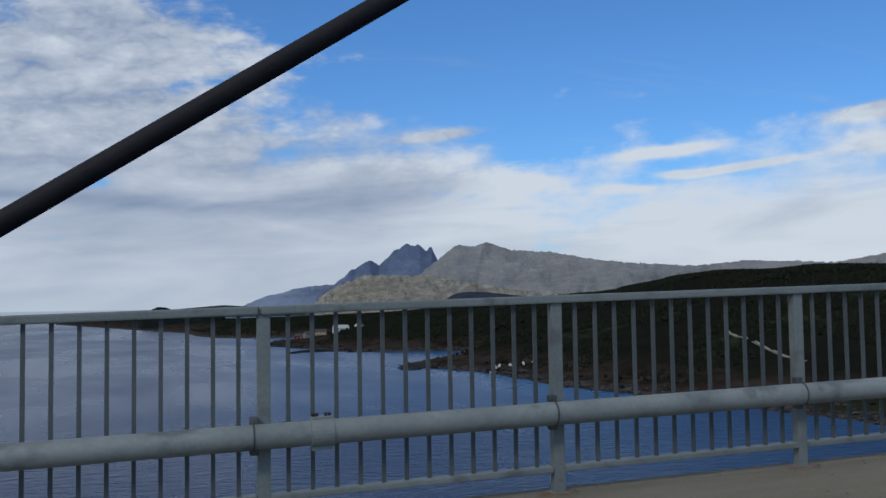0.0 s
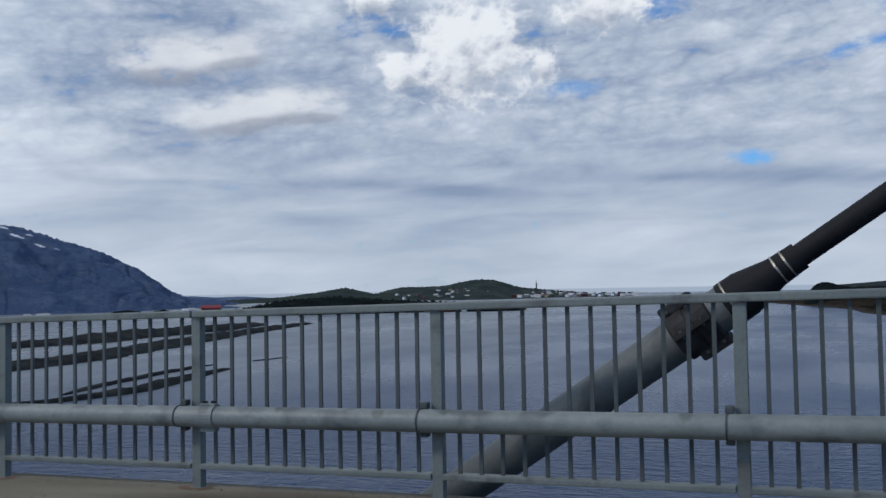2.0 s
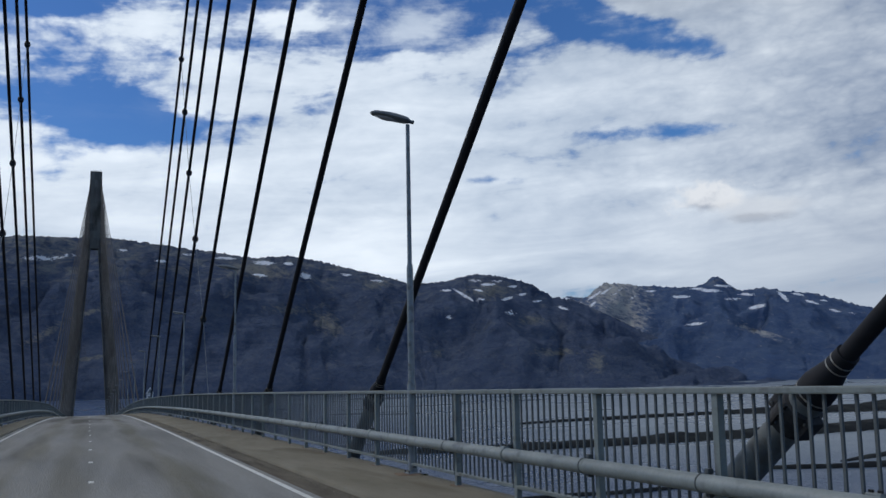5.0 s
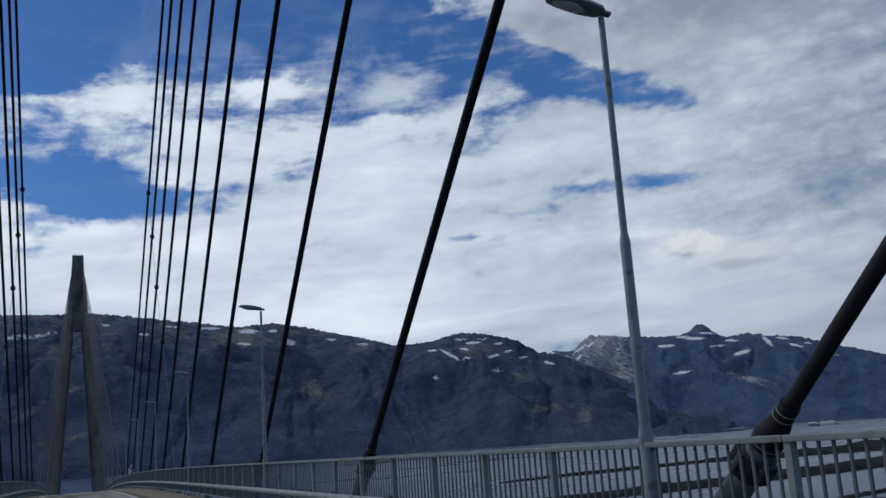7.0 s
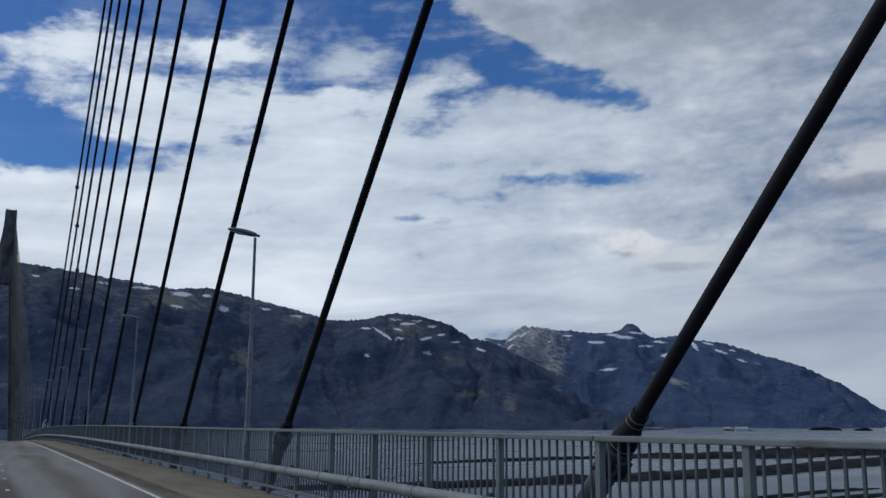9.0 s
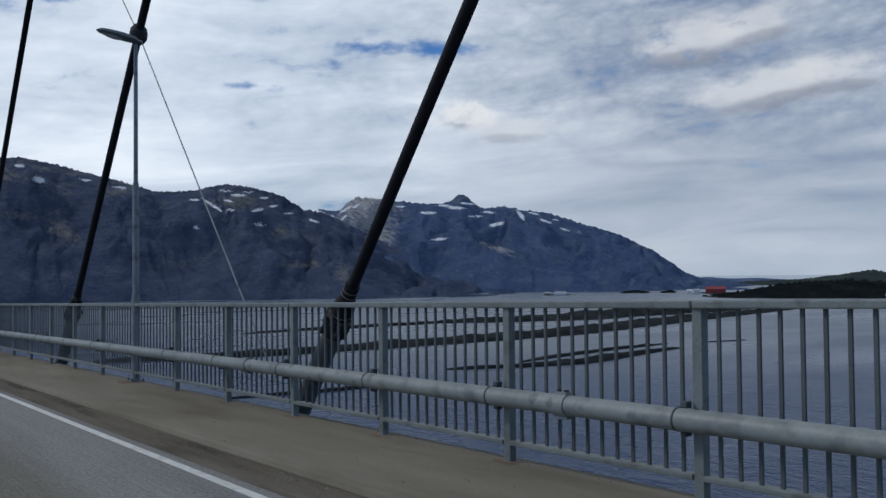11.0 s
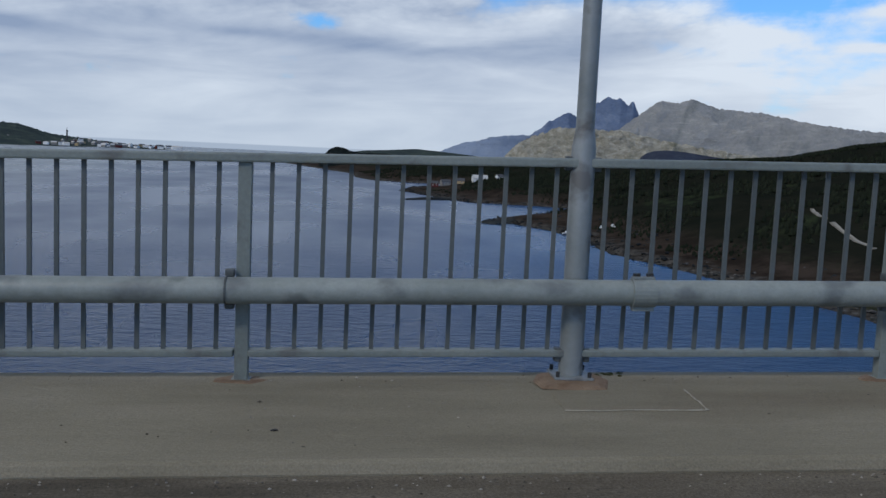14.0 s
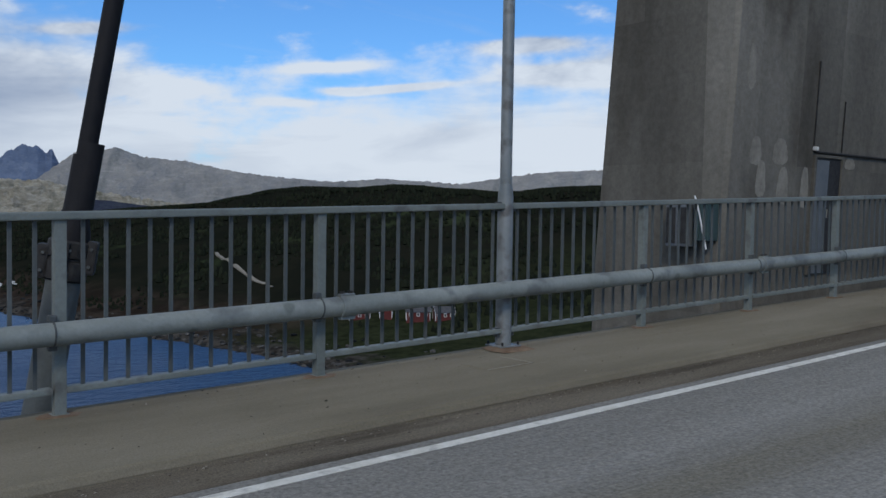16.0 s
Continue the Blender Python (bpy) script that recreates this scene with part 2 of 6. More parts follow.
        cloud = mix(math_node("MULTIPLY", under, 0.9 * much), cloud, (0.27, 0.30, 0.37))
    mask = math_node("MAXIMUM", mask, puff)
    out = mix(mask, blue, cloud)
    sea = mix(ramp(z, -0.0050, -0.0036), (0.36, 0.43, 0.53), out)
    bg = N("ShaderNodeBackground")
    bg.inputs["Strength"].default_value = 1.0
    L(sea, bg.inputs["Color"])
    o = N("ShaderNodeOutputWorld")
    L(bg.outputs[0], o.inputs["Surface"])


build_sky()
sun_data = bpy.data.lights.new("sun", "SUN")
sun_data.energy, sun_data.angle, sun_data.color = 1.2, radians(10), (1.0, 0.91, 0.79)
sun = new("sun", sun_data)
sun.matrix_world = look((0, 0, 0), (math.sin(radians(SUN_AZ)) * math.cos(radians(SUN_EL)), -math.cos(radians(SUN_AZ)) * math.cos(radians(SUN_EL)), -math.sin(radians(SUN_EL))))


# ---- materials ----
def material(name, colours, scale=1.0, rough=0.7, metal=0.0, bump=0.0, bump_scale=None, detail=6.0, stretch=(1, 1, 1), spot=None, by_object=0.0, spec=0.5, grain=None):
    """A surface of two or three colours blended by noise in metres, with fine relief, and stains if spot = (colour, scale, amount)."""
    m = bpy.data.materials.new(name)
    m.use_nodes = True
    nt = m.node_tree
    N, L = nt.nodes.new, nt.links.new
    b = nt.nodes["Principled BSDF"]
    b.inputs["Metallic"].default_value = metal
    b.inputs["Specular IOR Level"].default_value = spec
    pos = N("ShaderNodeNewGeometry").outputs["Position"]
    mp = N("ShaderNodeMapping")
    mp.inputs["Scale"].default_value = stretch
    L(pos, mp.inputs[0])
    n = N("ShaderNodeTexNoise")
    n.inputs["Scale"].default_value, n.inputs["Detail"].default_value, n.inputs["Roughness"].default_value = scale, detail, 0.62
    L(mp.outputs[0], n.inputs["Vector"])
    r = N("ShaderNodeValToRGB")
    r.color_ramp.elements[0].position, r.color_ramp.elements[1].position = 0.34, 0.66
    r.color_ramp.elements[0].color, r.color_ramp.elements[1].color = (*colours[0], 1), (*colours[-1], 1)
    if len(colours) == 3:
        r.color_ramp.elements.new(0.5).color = (*colours[1], 1)
    L(n.outputs["Fac"], r.inputs[0])
    col = r.outputs[0]
    if spot:
        s = N("ShaderNodeTexNoise")
        s.inputs["Scale"].default_value, s.inputs["Detail"].default_value = spot[1], 4.0
        L(mp.outputs[0], s.inputs["Vector"])
        k = N("ShaderNodeMapRange")
        k.inputs["From Min"].default_value, k.inputs["From Max"].default_value = 0.62 - 0.25 * spot[2], 0.72 - 0.15 * spot[2]
        L(s.outputs["Fac"], k.inputs["Value"])
        x = N("ShaderNodeMix")
        x.data_type = "RGBA"
        L(k.outputs[0], x.inputs[0]), L(col, x.inputs[6])
        x.inputs[7].default_value = (*spot[0], 1)
        col = x.outputs[2]
    if grain:
        gn = N("ShaderNodeTexNoise")
        gn.inputs["Scale"].default_value, gn.inputs["Detail"].default_value, gn.inputs["Roughness"].default_value = grain[0], 3.0, 0.8
        L(pos, gn.inputs["Vector"])
        k = N("ShaderNodeMapRange")
        k.inputs["From Min"].default_value, k.inputs["From Max"].default_value = 0.3, 0.7
        k.inputs["To Min"].default_value, k.inputs["To Max"].default_value = 1 - grain[1], 1 + grain[1]
        L(gn.outputs["Fac"], k.inputs["Value"])
        x = N("ShaderNodeMix")
        x.data_type, x.blend_type = "RGBA", "MULTIPLY"
        x.inputs[0].default_value = 1.0
        L(col, x.inputs[6]), L(k.outputs[0], x.inputs[7])
        col = x.outputs[2]
    if by_object:
        oi = N("ShaderNodeObjectInfo")
        k = N("ShaderNodeMapRange")
        k.inputs["To Min"].default_value, k.inputs["To Max"].default_value = 1 - by_object, 1 + by_object
        L(oi.outputs["Random"], k.inputs["Value"])
        x = N("ShaderNodeMix")
        x.data_type, x.blend_type = "RGBA", "MULTIPLY"
        x.inputs[0].default_value = 1.0
        L(col, x.inputs[6]), L(k.outputs[0], x.inputs[7])
        col = x.outputs[2]
    L(col, b.inputs["Base Color"])
    g = N("ShaderNodeMapRange")
    g.inputs["To Min"].default_value, g.inputs["To Max"].default_value = max(rough - 0.1, 0.02), min(rough + 0.12, 1)
    L(n.outputs["Fac"], g.inputs["Value"]), L(g.outputs[0], b.inputs["Roughness"])
    if bump:
        h = N("ShaderNodeTexNoise")
        h.inputs["Scale"].default_value, h.inputs["Detail"].default_value = bump_scale or scale * 8, 5.0
        L(mp.outputs[0], h.inputs["Vector"])
        u = N("ShaderNodeBump")
        u.inputs["Strength"].default_value, u.inputs["Distance"].default_value = min(bump, 1.0), 0.02
        L(h.outputs["Fac"], u.inputs["Height"]), L(u.outputs[0], b.inputs["Normal"])
    return m


M_PAINT = material("grey_green_paint", [(0.150, 0.173, 0.160), (0.205, 0.228, 0.209)], 1.4, 0.55, 0, 0.12, 60, spot=((0.125, 0.13, 0.12), 5.0, 0.25), by_object=0.06, grain=(35.0, 0.12))
M_PIPE = material("galvanised_pipe", [(0.190, 0.212, 0.197), (0.266, 0.290, 0.271)], 2.2, 0.5, 0, 0.10, 40, spot=((0.135, 0.148, 0.145), 4.0, 0.30), stretch=(0.8, 1, 1), grain=(22.0, 0.10))
M_POLE = material("galvanised_pole", [(0.17, 0.19, 0.19), (0.27, 0.29, 0.29)], 3.0, 0.5, 0.2, 0.1, 50, spot=((0.13, 0.13, 0.125), 6.0, 0.35))
M_BLACK = material("black_cable_sheath", [(0.008, 0.008, 0.010), (0.018, 0.017, 0.018)], 4.0, 0.68, 0, 0.08, 60, spec=0.25)
M_BRACKET = material("dark_steel", [(0.018, 0.018, 0.019), (0.046, 0.045, 0.044)], 12.0, 0.7, 0.0, 0.2, spec=0.3)
M_STRAP = material("grimy_strap_steel", [(0.055, 0.062, 0.062), (0.105, 0.115, 0.115)], 14.0, 0.6, 0.2)
M_BAND = material("dull_steel_band", [(0.24, 0.22, 0.18), (0.42, 0.40, 0.35)], 20.0, 0.45, 0.7)
M_FOOTWAY = material("footway_concrete", [(0.160, 0.141, 0.101), (0.205, 0.182, 0.133), (0.241, 0.216, 0.164)], 0.7, 0.9, 0, 0.35, 55, spot=((0.150, 0.127, 0.09), 0.6, 0.12), stretch=(0.35, 1.5, 1), grain=(90.0, 0.22), spec=0.1)
M_GUTTER = material("dirty_gutter", [(0.100, 0.084, 0.062), (0.140, 0.120, 0.090), (0.172, 0.150, 0.115)], 1.2, 0.95, 0, 0.5, 70, spot=((0.075, 0.064, 0.048), 1.6, 0.3), stretch=(0.25, 2.0, 1), grain=(70.0, 0.4), spec=0.1)
M_ASPHALT = material("worn_asphalt", [(0.192, 0.187, 0.170), (0.250, 0.244, 0.223), (0.308, 0.300, 0.276)], 0.5, 0.85, 0, 0.8, 45, spot=((0.128, 0.122, 0.110), 0.5, 0.30), stretch=(0.06, 1.0, 1), grain=(34.0, 0.36), spec=0.04)
M_LINE = material("road_paint", [(0.56, 0.55, 0.49), (0.72, 0.705, 0.645)], 6.0, 0.8, 0, 0.3, 60, spot=((0.46, 0.45, 0.41), 9.0, 0.2), grain=(60.0, 0.12))
M_CONCRETE = material("tower_concrete", [(0.102, 0.096, 0.081), (0.150, 0.142, 0.121), (0.205, 0.194, 0.166)], 0.35, 0.9, 0, 0.3, 22, spot=((0.076, 0.068, 0.054), 0.5, 0.34), stretch=(1.2, 1.2, 0.3), grain=(9.0, 0.16), spec=0.15)
M_MORTAR = material("rusty_mortar", [(0.145, 0.088, 0.050), (0.225, 0.160, 0.105)], 9.0, 0.95, 0, 0.6, 60)
M_ROCK = material("dark_rock", [(0.028, 0.026, 0.023), (0.055, 0.051, 0.046), (0.095, 0.09, 0.08)], 0.3, 0.95, 0, 0.6, 0.5)
M_ANCHOR = material("weathered_anchor_pipe", [(0.098, 0.111, 0.109), (0.140, 0.155, 0.152)], 2.0, 0.6, 0, 0.12, 40, spot=((0.085, 0.092, 0.088), 4.0, 0.35), stretch=(1, 1, 0.5), grain=(20.0, 0.12))
M_LAMP = material("lamp_housing", [(0.10, 0.115, 0.12), (0.16, 0.175, 0.18)], 8.0, 0.45)
M_GLASS = material("lamp_glass", [(0.35, 0.37, 0.38), (0.45, 0.47, 0.48)], 10.0, 0.15)


# railing paint again, darkened to carry the shade on the bars' sides
M_BAR = material("shade_darkened_bar_paint", [(0.066, 0.077, 0.077), (0.096, 0.107, 0.104)], 1.4, 0.6, 0, 0.12, 60, by_object=0.08, grain=(35.0, 0.12))


def oil_bands(m):
    """Brown smears of oil and rubber along the middle of the lanes."""
    nt = m.node_tree
    N, L = nt.nodes.new, nt.links.new
    b = nt.nodes["Principled BSDF"]
    old = b.inputs["Base Color"].links[0].from_socket
    pos = N("ShaderNodeNewGeometry").outputs["Position"]
    sep = N("ShaderNodeSeparateXYZ")
    L(pos, sep.inputs[0])
    mp = N("ShaderNodeMapping")
    mp.inputs["Scale"].default_value = (0.12, 1.2, 1)
    L(pos, mp.inputs[0])
    n = N("ShaderNodeTexNoise")
    n.inputs["Scale"].default_value, n.inputs["Detail"].default_value = 1.0, 5.0
    L(mp.outputs[0], n.inputs["Vector"])
    col = old
    for y, wide, most in ((-3.42, 0.62, 0.75), (-5.35, 0.5, 0.45), (-6.4, 0.6, 0.6)):
        d = N("ShaderNodeMath")
        d.operation = "SUBTRACT"
        L(sep.outputs[1], d.inputs[0])
        d.inputs[1].default_value = y
        a = N("ShaderNodeMath")
        a.operation = "ABSOLUTE"
        L(d.outputs[0], a.inputs[0])
        w = N("ShaderNodeMath")
        w.operation = "MULTIPLY_ADD"
        L(n.outputs["Fac"], w.inputs[0])
        w.inputs[1].default_value = 1.5
        L(a.outputs[0], w.inputs[2])
        k = N("ShaderNodeMapRange")
        k.interpolation_type = "SMOOTHSTEP"
        k.inputs["From Min"].default_value, k.inputs["From Max"].default_value = 0.75 + wide, 0.60
        k.inputs["To Max"].default_value = most
        L(w.outputs[0], k.inputs["Value"])
        x = N("ShaderNodeMix")
        x.data_type, x.blend_type = "RGBA", "MULTIPLY"
        L(k.outputs[0], x.inputs[0]), L(col, x.inputs[6])
        x.inputs[7].default_value = (0.64, 0.60, 0.48, 1)
        col = x.outputs[2]
    L(col, b.inputs["Base Color"])


oil_bands(M_ASPHALT)


def smudges(m):
    """Dark round smudges, a hand wide, here and there."""
    nt = m.node_tree
    N, L = nt.nodes.new, nt.links.new
    b = nt.nodes["Principled BSDF"]
    old = b.inputs["Base Color"].links[0].from_socket
    pos = N("ShaderNodeNewGeometry").outputs["Position"]
    wob = N("ShaderNodeTexNoise")
    wob.inputs["Scale"].default_value = 14.0
    L(pos, wob.inputs["Vector"])
    v = N("ShaderNodeTexVoronoi")
    v.inputs["Scale"].default_value = 3.2
    L(pos, v.inputs["Vector"])
    a = N("ShaderNodeMath")
    a.operation = "MULTIPLY_ADD"
    L(wob.outputs["Fac"], a.inputs[0])
    a.inputs[1].default_value = 0.16
    L(v.outputs["Distance"], a.inputs[2])
    k = N("ShaderNodeMapRange")
    k.inputs["From Min"].default_value, k.inputs["From Max"].default_value = 0.27, 0.20
    k.inputs["To Max"].default_value = 0.75
    L(a.outputs[0], k.inputs["Value"])
    x = N("ShaderNodeMix")
    x.data_type, x.blend_type = "RGBA", "MULTIPLY"
    L(k.outputs[0], x.inputs[0]), L(old, x.inputs[6])
    x.inputs[7].default_value = (0.52, 0.53, 0.52, 1)
    L(x.outputs[2], b.inputs["Base Color"])


smudges(M_PIPE)


def pour_panels(m):
    """Formwork panels of slightly different tone, 1.25 m wide and 2.4 m high, and darker joints."""
    nt = m.node_tree
    N, L = nt.nodes.new, nt.links.new
    b = nt.nodes["Principled BSDF"]
    old = b.inputs["Base Color"].links[0].from_socket
    pos = N("ShaderNodeNewGeometry").outputs["Position"]
    snap = N("ShaderNodeVectorMath")
    snap.operation = "SNAP"
    L(pos, snap.inputs[0])
    snap.inputs[1].default_value = (1.25, 1.25, 2.4)
    wn = N("ShaderNodeTexWhiteNoise")
    wn.noise_dimensions = "3D"
    L(snap.outputs[0], wn.inputs["Vector"])
    k = N("ShaderNodeMapRange")
    k.inputs["To Min"].default_value, k.inputs["To Max"].default_value = 0.76, 1.18
    L(wn.outputs["Value"], k.inputs["Value"])
    x = N("ShaderNodeMix")
    x.data_type, x.blend_type = "RGBA", "MULTIPLY"
    x.inputs[0].default_value = 1.0
    L(old, x.inputs[6]), L(k.outputs[0], x.inputs[7])
    L(x.outputs[2], b.inputs["Base Color"])


pour_panels(M_CONCRETE)


# ---- mesh helpers ----
def mesh_of(name, bm, mat, smooth=False):
    me = bpy.data.meshes.new(name)
    bmesh.ops.recalc_face_normals(bm, faces=bm.faces)
    bm.to_mesh(me)
    bm.free()
    for m in (mat if isinstance(mat, (list, tuple)) else [mat]):
        me.materials.append(m)
    if smooth:
        me.shade_smooth()
        me.set_sharp_from_angle(angle=radians(38))
    return me


def place(name, me, parent=None, m=None, label=""):
    """One object on a mesh, under a thing or part; m is its pose within the parent."""
    ob = new(name, me)
    ob.parent = parent
    if m is not None:
        ob.matrix_basis = m
    return tagged(ob, label)


def part(name, bm, mat, parent, label="", smooth=False, m=None):
    return place(name, mesh_of(name, bm, mat, smooth), parent, m, label)


def thing(name, label, category, group="", kind="", m=None):
    ob = new(name)
    ob.empty_display_size = 0.2
    if m is not None:
        ob.matrix_basis = m
    return tagged(ob, label, category, group, kind)


def box(bm, lo, hi, bevel=0.0):
    r = bmesh.ops.create_cube(bm, size=1.0)["verts"]
    for v in r:
        v.co = Vector([lo[i] + (v.co[i] + 0.5) * (hi[i] - lo[i]) for i in range(3)])
    if bevel:
        es = list({e for v in r for e in v.link_edges})
        bmesh.ops.bevel(bm, geom=es, offset=bevel, segments=2, affect="EDGES", profile=0.6)
    return bm


def ring_loft(bm, rings, caps=True, closed=True):
    """Skin between rings of equal counts of points."""
    vs = [[bm.verts.new(p) for p in r] for r in rings]
    n = len(vs[0])
    for a, b in zip(vs, vs[1:]):
        for i in range(n if closed else n - 1):
            bm.faces.new((a[i], a[(i + 1) % n], b[(i + 1) % n], b[i]))
    if caps:
        bm.faces.new(vs[0][::-1])
        bm.faces.new(vs[-1])
    return bm


def tube(bm, stops, n=16, caps=True):
    """A round body along stops of (point, radius)."""
    pts = [Vector(p) for p, _ in stops]
    d = (pts[-1] - pts[0]).normalized()
    u = d.orthogonal().normalized()
    w = d.cross(u)
    rings = [[p + (u * math.cos(6.28318 * i / n) + w * math.sin(6.28318 * i / n)) * r for i in range(n)] for p, (_, r) in zip(pts, stops)]
    return ring_loft(bm, rings, caps)


def strip(name, mat, cuts, x0, x1, step, label, category, kind="structure", dz=0.0):
    """A long solid of the bridge: the outline cuts (y, z over the footway) carried along the crest from x0 to x1."""
    bm = bmesh.new()
    k = max(1, round((x1 - x0) / step))
    ring_loft(bm, [[(x, y, deck(x) + z + dz) for y, z in cuts] for x in [x0 + (x1 - x0) * i / k for i in range(k + 1)]])
    return tagged(new(name, mesh_of(name, bm, mat)), label, category, "", kind)


# ---- the bridge deck ----
X0, X1 = -420.0, 420.0
FAR_EDGE = -8.05
strip("road", M_ASPHALT, [(-1.94, -0.062), (-1.94, -0.5), (FAR_EDGE, -0.5), (FAR_EDGE, -0.062)], X0, X1, 4.0, "worn grey asphalt roadway of the bridge", "road")
strip("pavement", M_FOOTWAY, [(0.16, 0.0), (0.17, -0.30), (-1.50, -0.30), (-1.50, -0.05), (-1.475, -0.012), (-1.44, 0.0)], X0, X1, 4.0, "brownish concrete footway along the railing", "pavement")
strip("gutter", M_GUTTER, [(-1.502, -0.058), (-1.502, -0.4), (-1.938, -0.4), (-1.938, -0.060)], X0, X1, 4.0, "dirty brown gutter strip beside the road", "gutter")
strip("kerb_far", M_FOOTWAY, [(FAR_SIDE - 0.16, 0.0), (FAR_SIDE - 0.17, -0.3), (FAR_EDGE - 0.003, -0.3), (FAR_EDGE - 0.003, -0.03), (FAR_EDGE - 0.03, 0.0)], X0, X1, 4.0, "narrow concrete kerb under the other railing", "kerb")
for name, y in (("near", -2.05), ("far", FAR_EDGE + 0.32)):
    strip("edge_line_" + name, M_LINE, [(y, -0.058), (y, -0.066), (y - 0.088, -0.066), (y - 0.088, -0.058)], X0, X1, 4.0, "white painted edge line on the asphalt", "road marking")
for k in range(-20, 26):
    x = 5.0 * k + 1.1
    strip("centre_mark", M_LINE, [(-4.86, -0.058), (-4.86, -0.066), (-4.95, -0.066), (-4.95, -0.058)], x, x + 0.35, 0.35, "short worn white mark of the centre line", "road marking")
for name, f in (("near", lambda v: v), ("far", lambda v: 2 * MID - v)):
    strip("deck_edge_" + name, M_CONCRETE, [(f(0.12), -0.302), (f(0.75), -0.45), (f(0.75), -0.75), (f(-1.6), -1.6), (f(-1.6), -0.52), (f(-0.3), -0.302)], X0, X1, 6.0, "grey concrete edge beam of the deck", "deck")
strip("deck_girder", M_CONCRETE, [(-1.62, -0.52), (-1.62, -1.6), (2 * MID + 1.62, -1.6), (2 * MID + 1.62, -0.52)], X0, X1, 6.0, "grey concrete girder under the road", "deck")

# ---- railing ----
RAIL_TOP, PIPE_Z, PIPE_Y = 1.355, 0.56, -0.135


def railing_meshes():
    ms = {}
    bm = box(bmesh.new(), (-0.04, -0.035, 0.0), (0.04, 0.035, 1.302), 0.006)
    ms["post"] = mesh_of("post", bm, M_PAINT)
    rng = random.Random(2)
    rim = [(math.cos(6.28318 * i / 14) * 0.145 * rng.uniform(0.75, 1.25), -0.02 + math.sin(6.28318 * i / 14) * 0.105 * rng.uniform(0.8, 1.25)) for i in range(14)]
    ms["mortar_pad"] = mesh_of("mortar_pad", ring_loft(bmesh.new(), [[(px * f, py * f, z) for px, py in rim] for f, z in ((1.0, -0.01), (0.95, 0.004), (0.7, 0.007))]), M_MORTAR)
    ms["base_plate"] = mesh_of("base_plate", box(bmesh.new(), (-0.056, -0.054, 0.0), (0.056, 0.054, 0.008), 0.003), M_PAINT)
    bm = box(bmesh.new(), (-0.013, -0.009, 0.165), (0.013, 0.009, 1.304))
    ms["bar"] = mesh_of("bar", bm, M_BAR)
    ms["top_rail"] = mesh_of("top_rail", box(bmesh.new(), (-2.993, -0.06, 1.30), (2.993, 0.06, RAIL_TOP), 0.012), M_PAINT)
    ms["bottom_rail"] = mesh_of("bottom_rail", box(bmesh.new(), (-0.958, -0.048, 0.145), (0.958, 0.048, 0.187), 0.010), M_PAINT)
    # bracket: a strap round the pipe with a bolted ear above
    bm = bmesh.new()
    rings = []
    for i in range(20):
        a = 6.28318 * i / 20
        c, s = math.cos(a), math.sin(a)
        rings.append([(-0.085 + dx, PIPE_Y + c * r, PIPE_Z + s * r) for dx, r in ((0, 0.0785), (0, 0.0835), (0.011, 0.0835), (0.011, 0.0785))])
    ring_loft(bm, rings + rings[:1], caps=False)
    box(bm, (-0.095, PIPE_Y + 0.03, PIPE_Z + 0.07), (-0.04, PIPE_Y + 0.09, PIPE_Z + 0.118), 0.01)
    box(bm, (-0.095, PIPE_Y + 0.03, PIPE_Z - 0.118), (-0.04, PIPE_Y + 0.09, PIPE_Z - 0.07), 0.01)
    ms["bracket"] = mesh_of("bracket", bm, M_STRAP)
    # all bars of three bays in one mesh, for the stretches that stay far off
    bm = bmesh.new()
    for b in range(3):
        for i in range(12):
            x = b * BAY + (i + 1) * BAY / 13
            box(bm, (x - 0.0125, -0.007, 0.165), (x + 0.0125, 0.007, 1.304))
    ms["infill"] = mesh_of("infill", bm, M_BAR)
    return ms


RAIL = railing_meshes()


def railing(x0, near, y=0.0, flip=1):
    """Three bays of railing from x0; where a lamp stands, it takes the post's place."""
    at = Matrix.Translation((x0, y, deck(x0)))
    root = thing("railing", "grey-green painted steel bridge railing with upright bars", "railing", "railing along the bridge", "", at)
    spin = Matrix.Rotation(math.pi, 4, "Z") if flip < 0 else Matrix()
    for b in range(3):
        x = x0 + b * BAY
        up = Matrix.Translation((b * BAY, 0, deck(x) - deck(x0)))
        if (round(x / BAY) - 7) % 10:
            post = place("post", RAIL["post"], root, up)
            if near:
                place("base_plate", RAIL["base_plate"], post)
                place("mortar_pad", RAIL["mortar_pad"], post, None, "rusty-brown mortar pad")
            if near or flip > 0:
                place("bracket", RAIL["bracket"], post, spin, "dark steel pipe strap")
        xm = x + BAY / 2
        lean = Matrix.Translation((b * BAY + BAY / 2, 0, deck(xm) - deck(x0))) @ Matrix.Rotation(-grade(xm), 4, "Y")
        if b == 1:
            place("top_rail", RAIL["top_rail"], root, lean)
        place("bottom_rail", RAIL["bottom_rail"], root, lean)
        if near:
            for i in range(12):
                xb = x + (i + 1) * BAY / 13
                place("bar", RAIL["bar"], root, Matrix.Translation((xb - x0, 0, deck(xb) - deck(x0))))
    if not near:
        tagged(place("infill", RAIL["infill"], root, Matrix.Rotation(-grade(x0 + 3), 4, "Y")), kind="stuff")
    return root


for i in range(-49, 24):
    railing(i * 6.0, -5 <= i < 22)
for i in range(-49, 10):
    railing(i * 6.0, False, FAR_SIDE, -1)

PIPE_LEN = 5.86


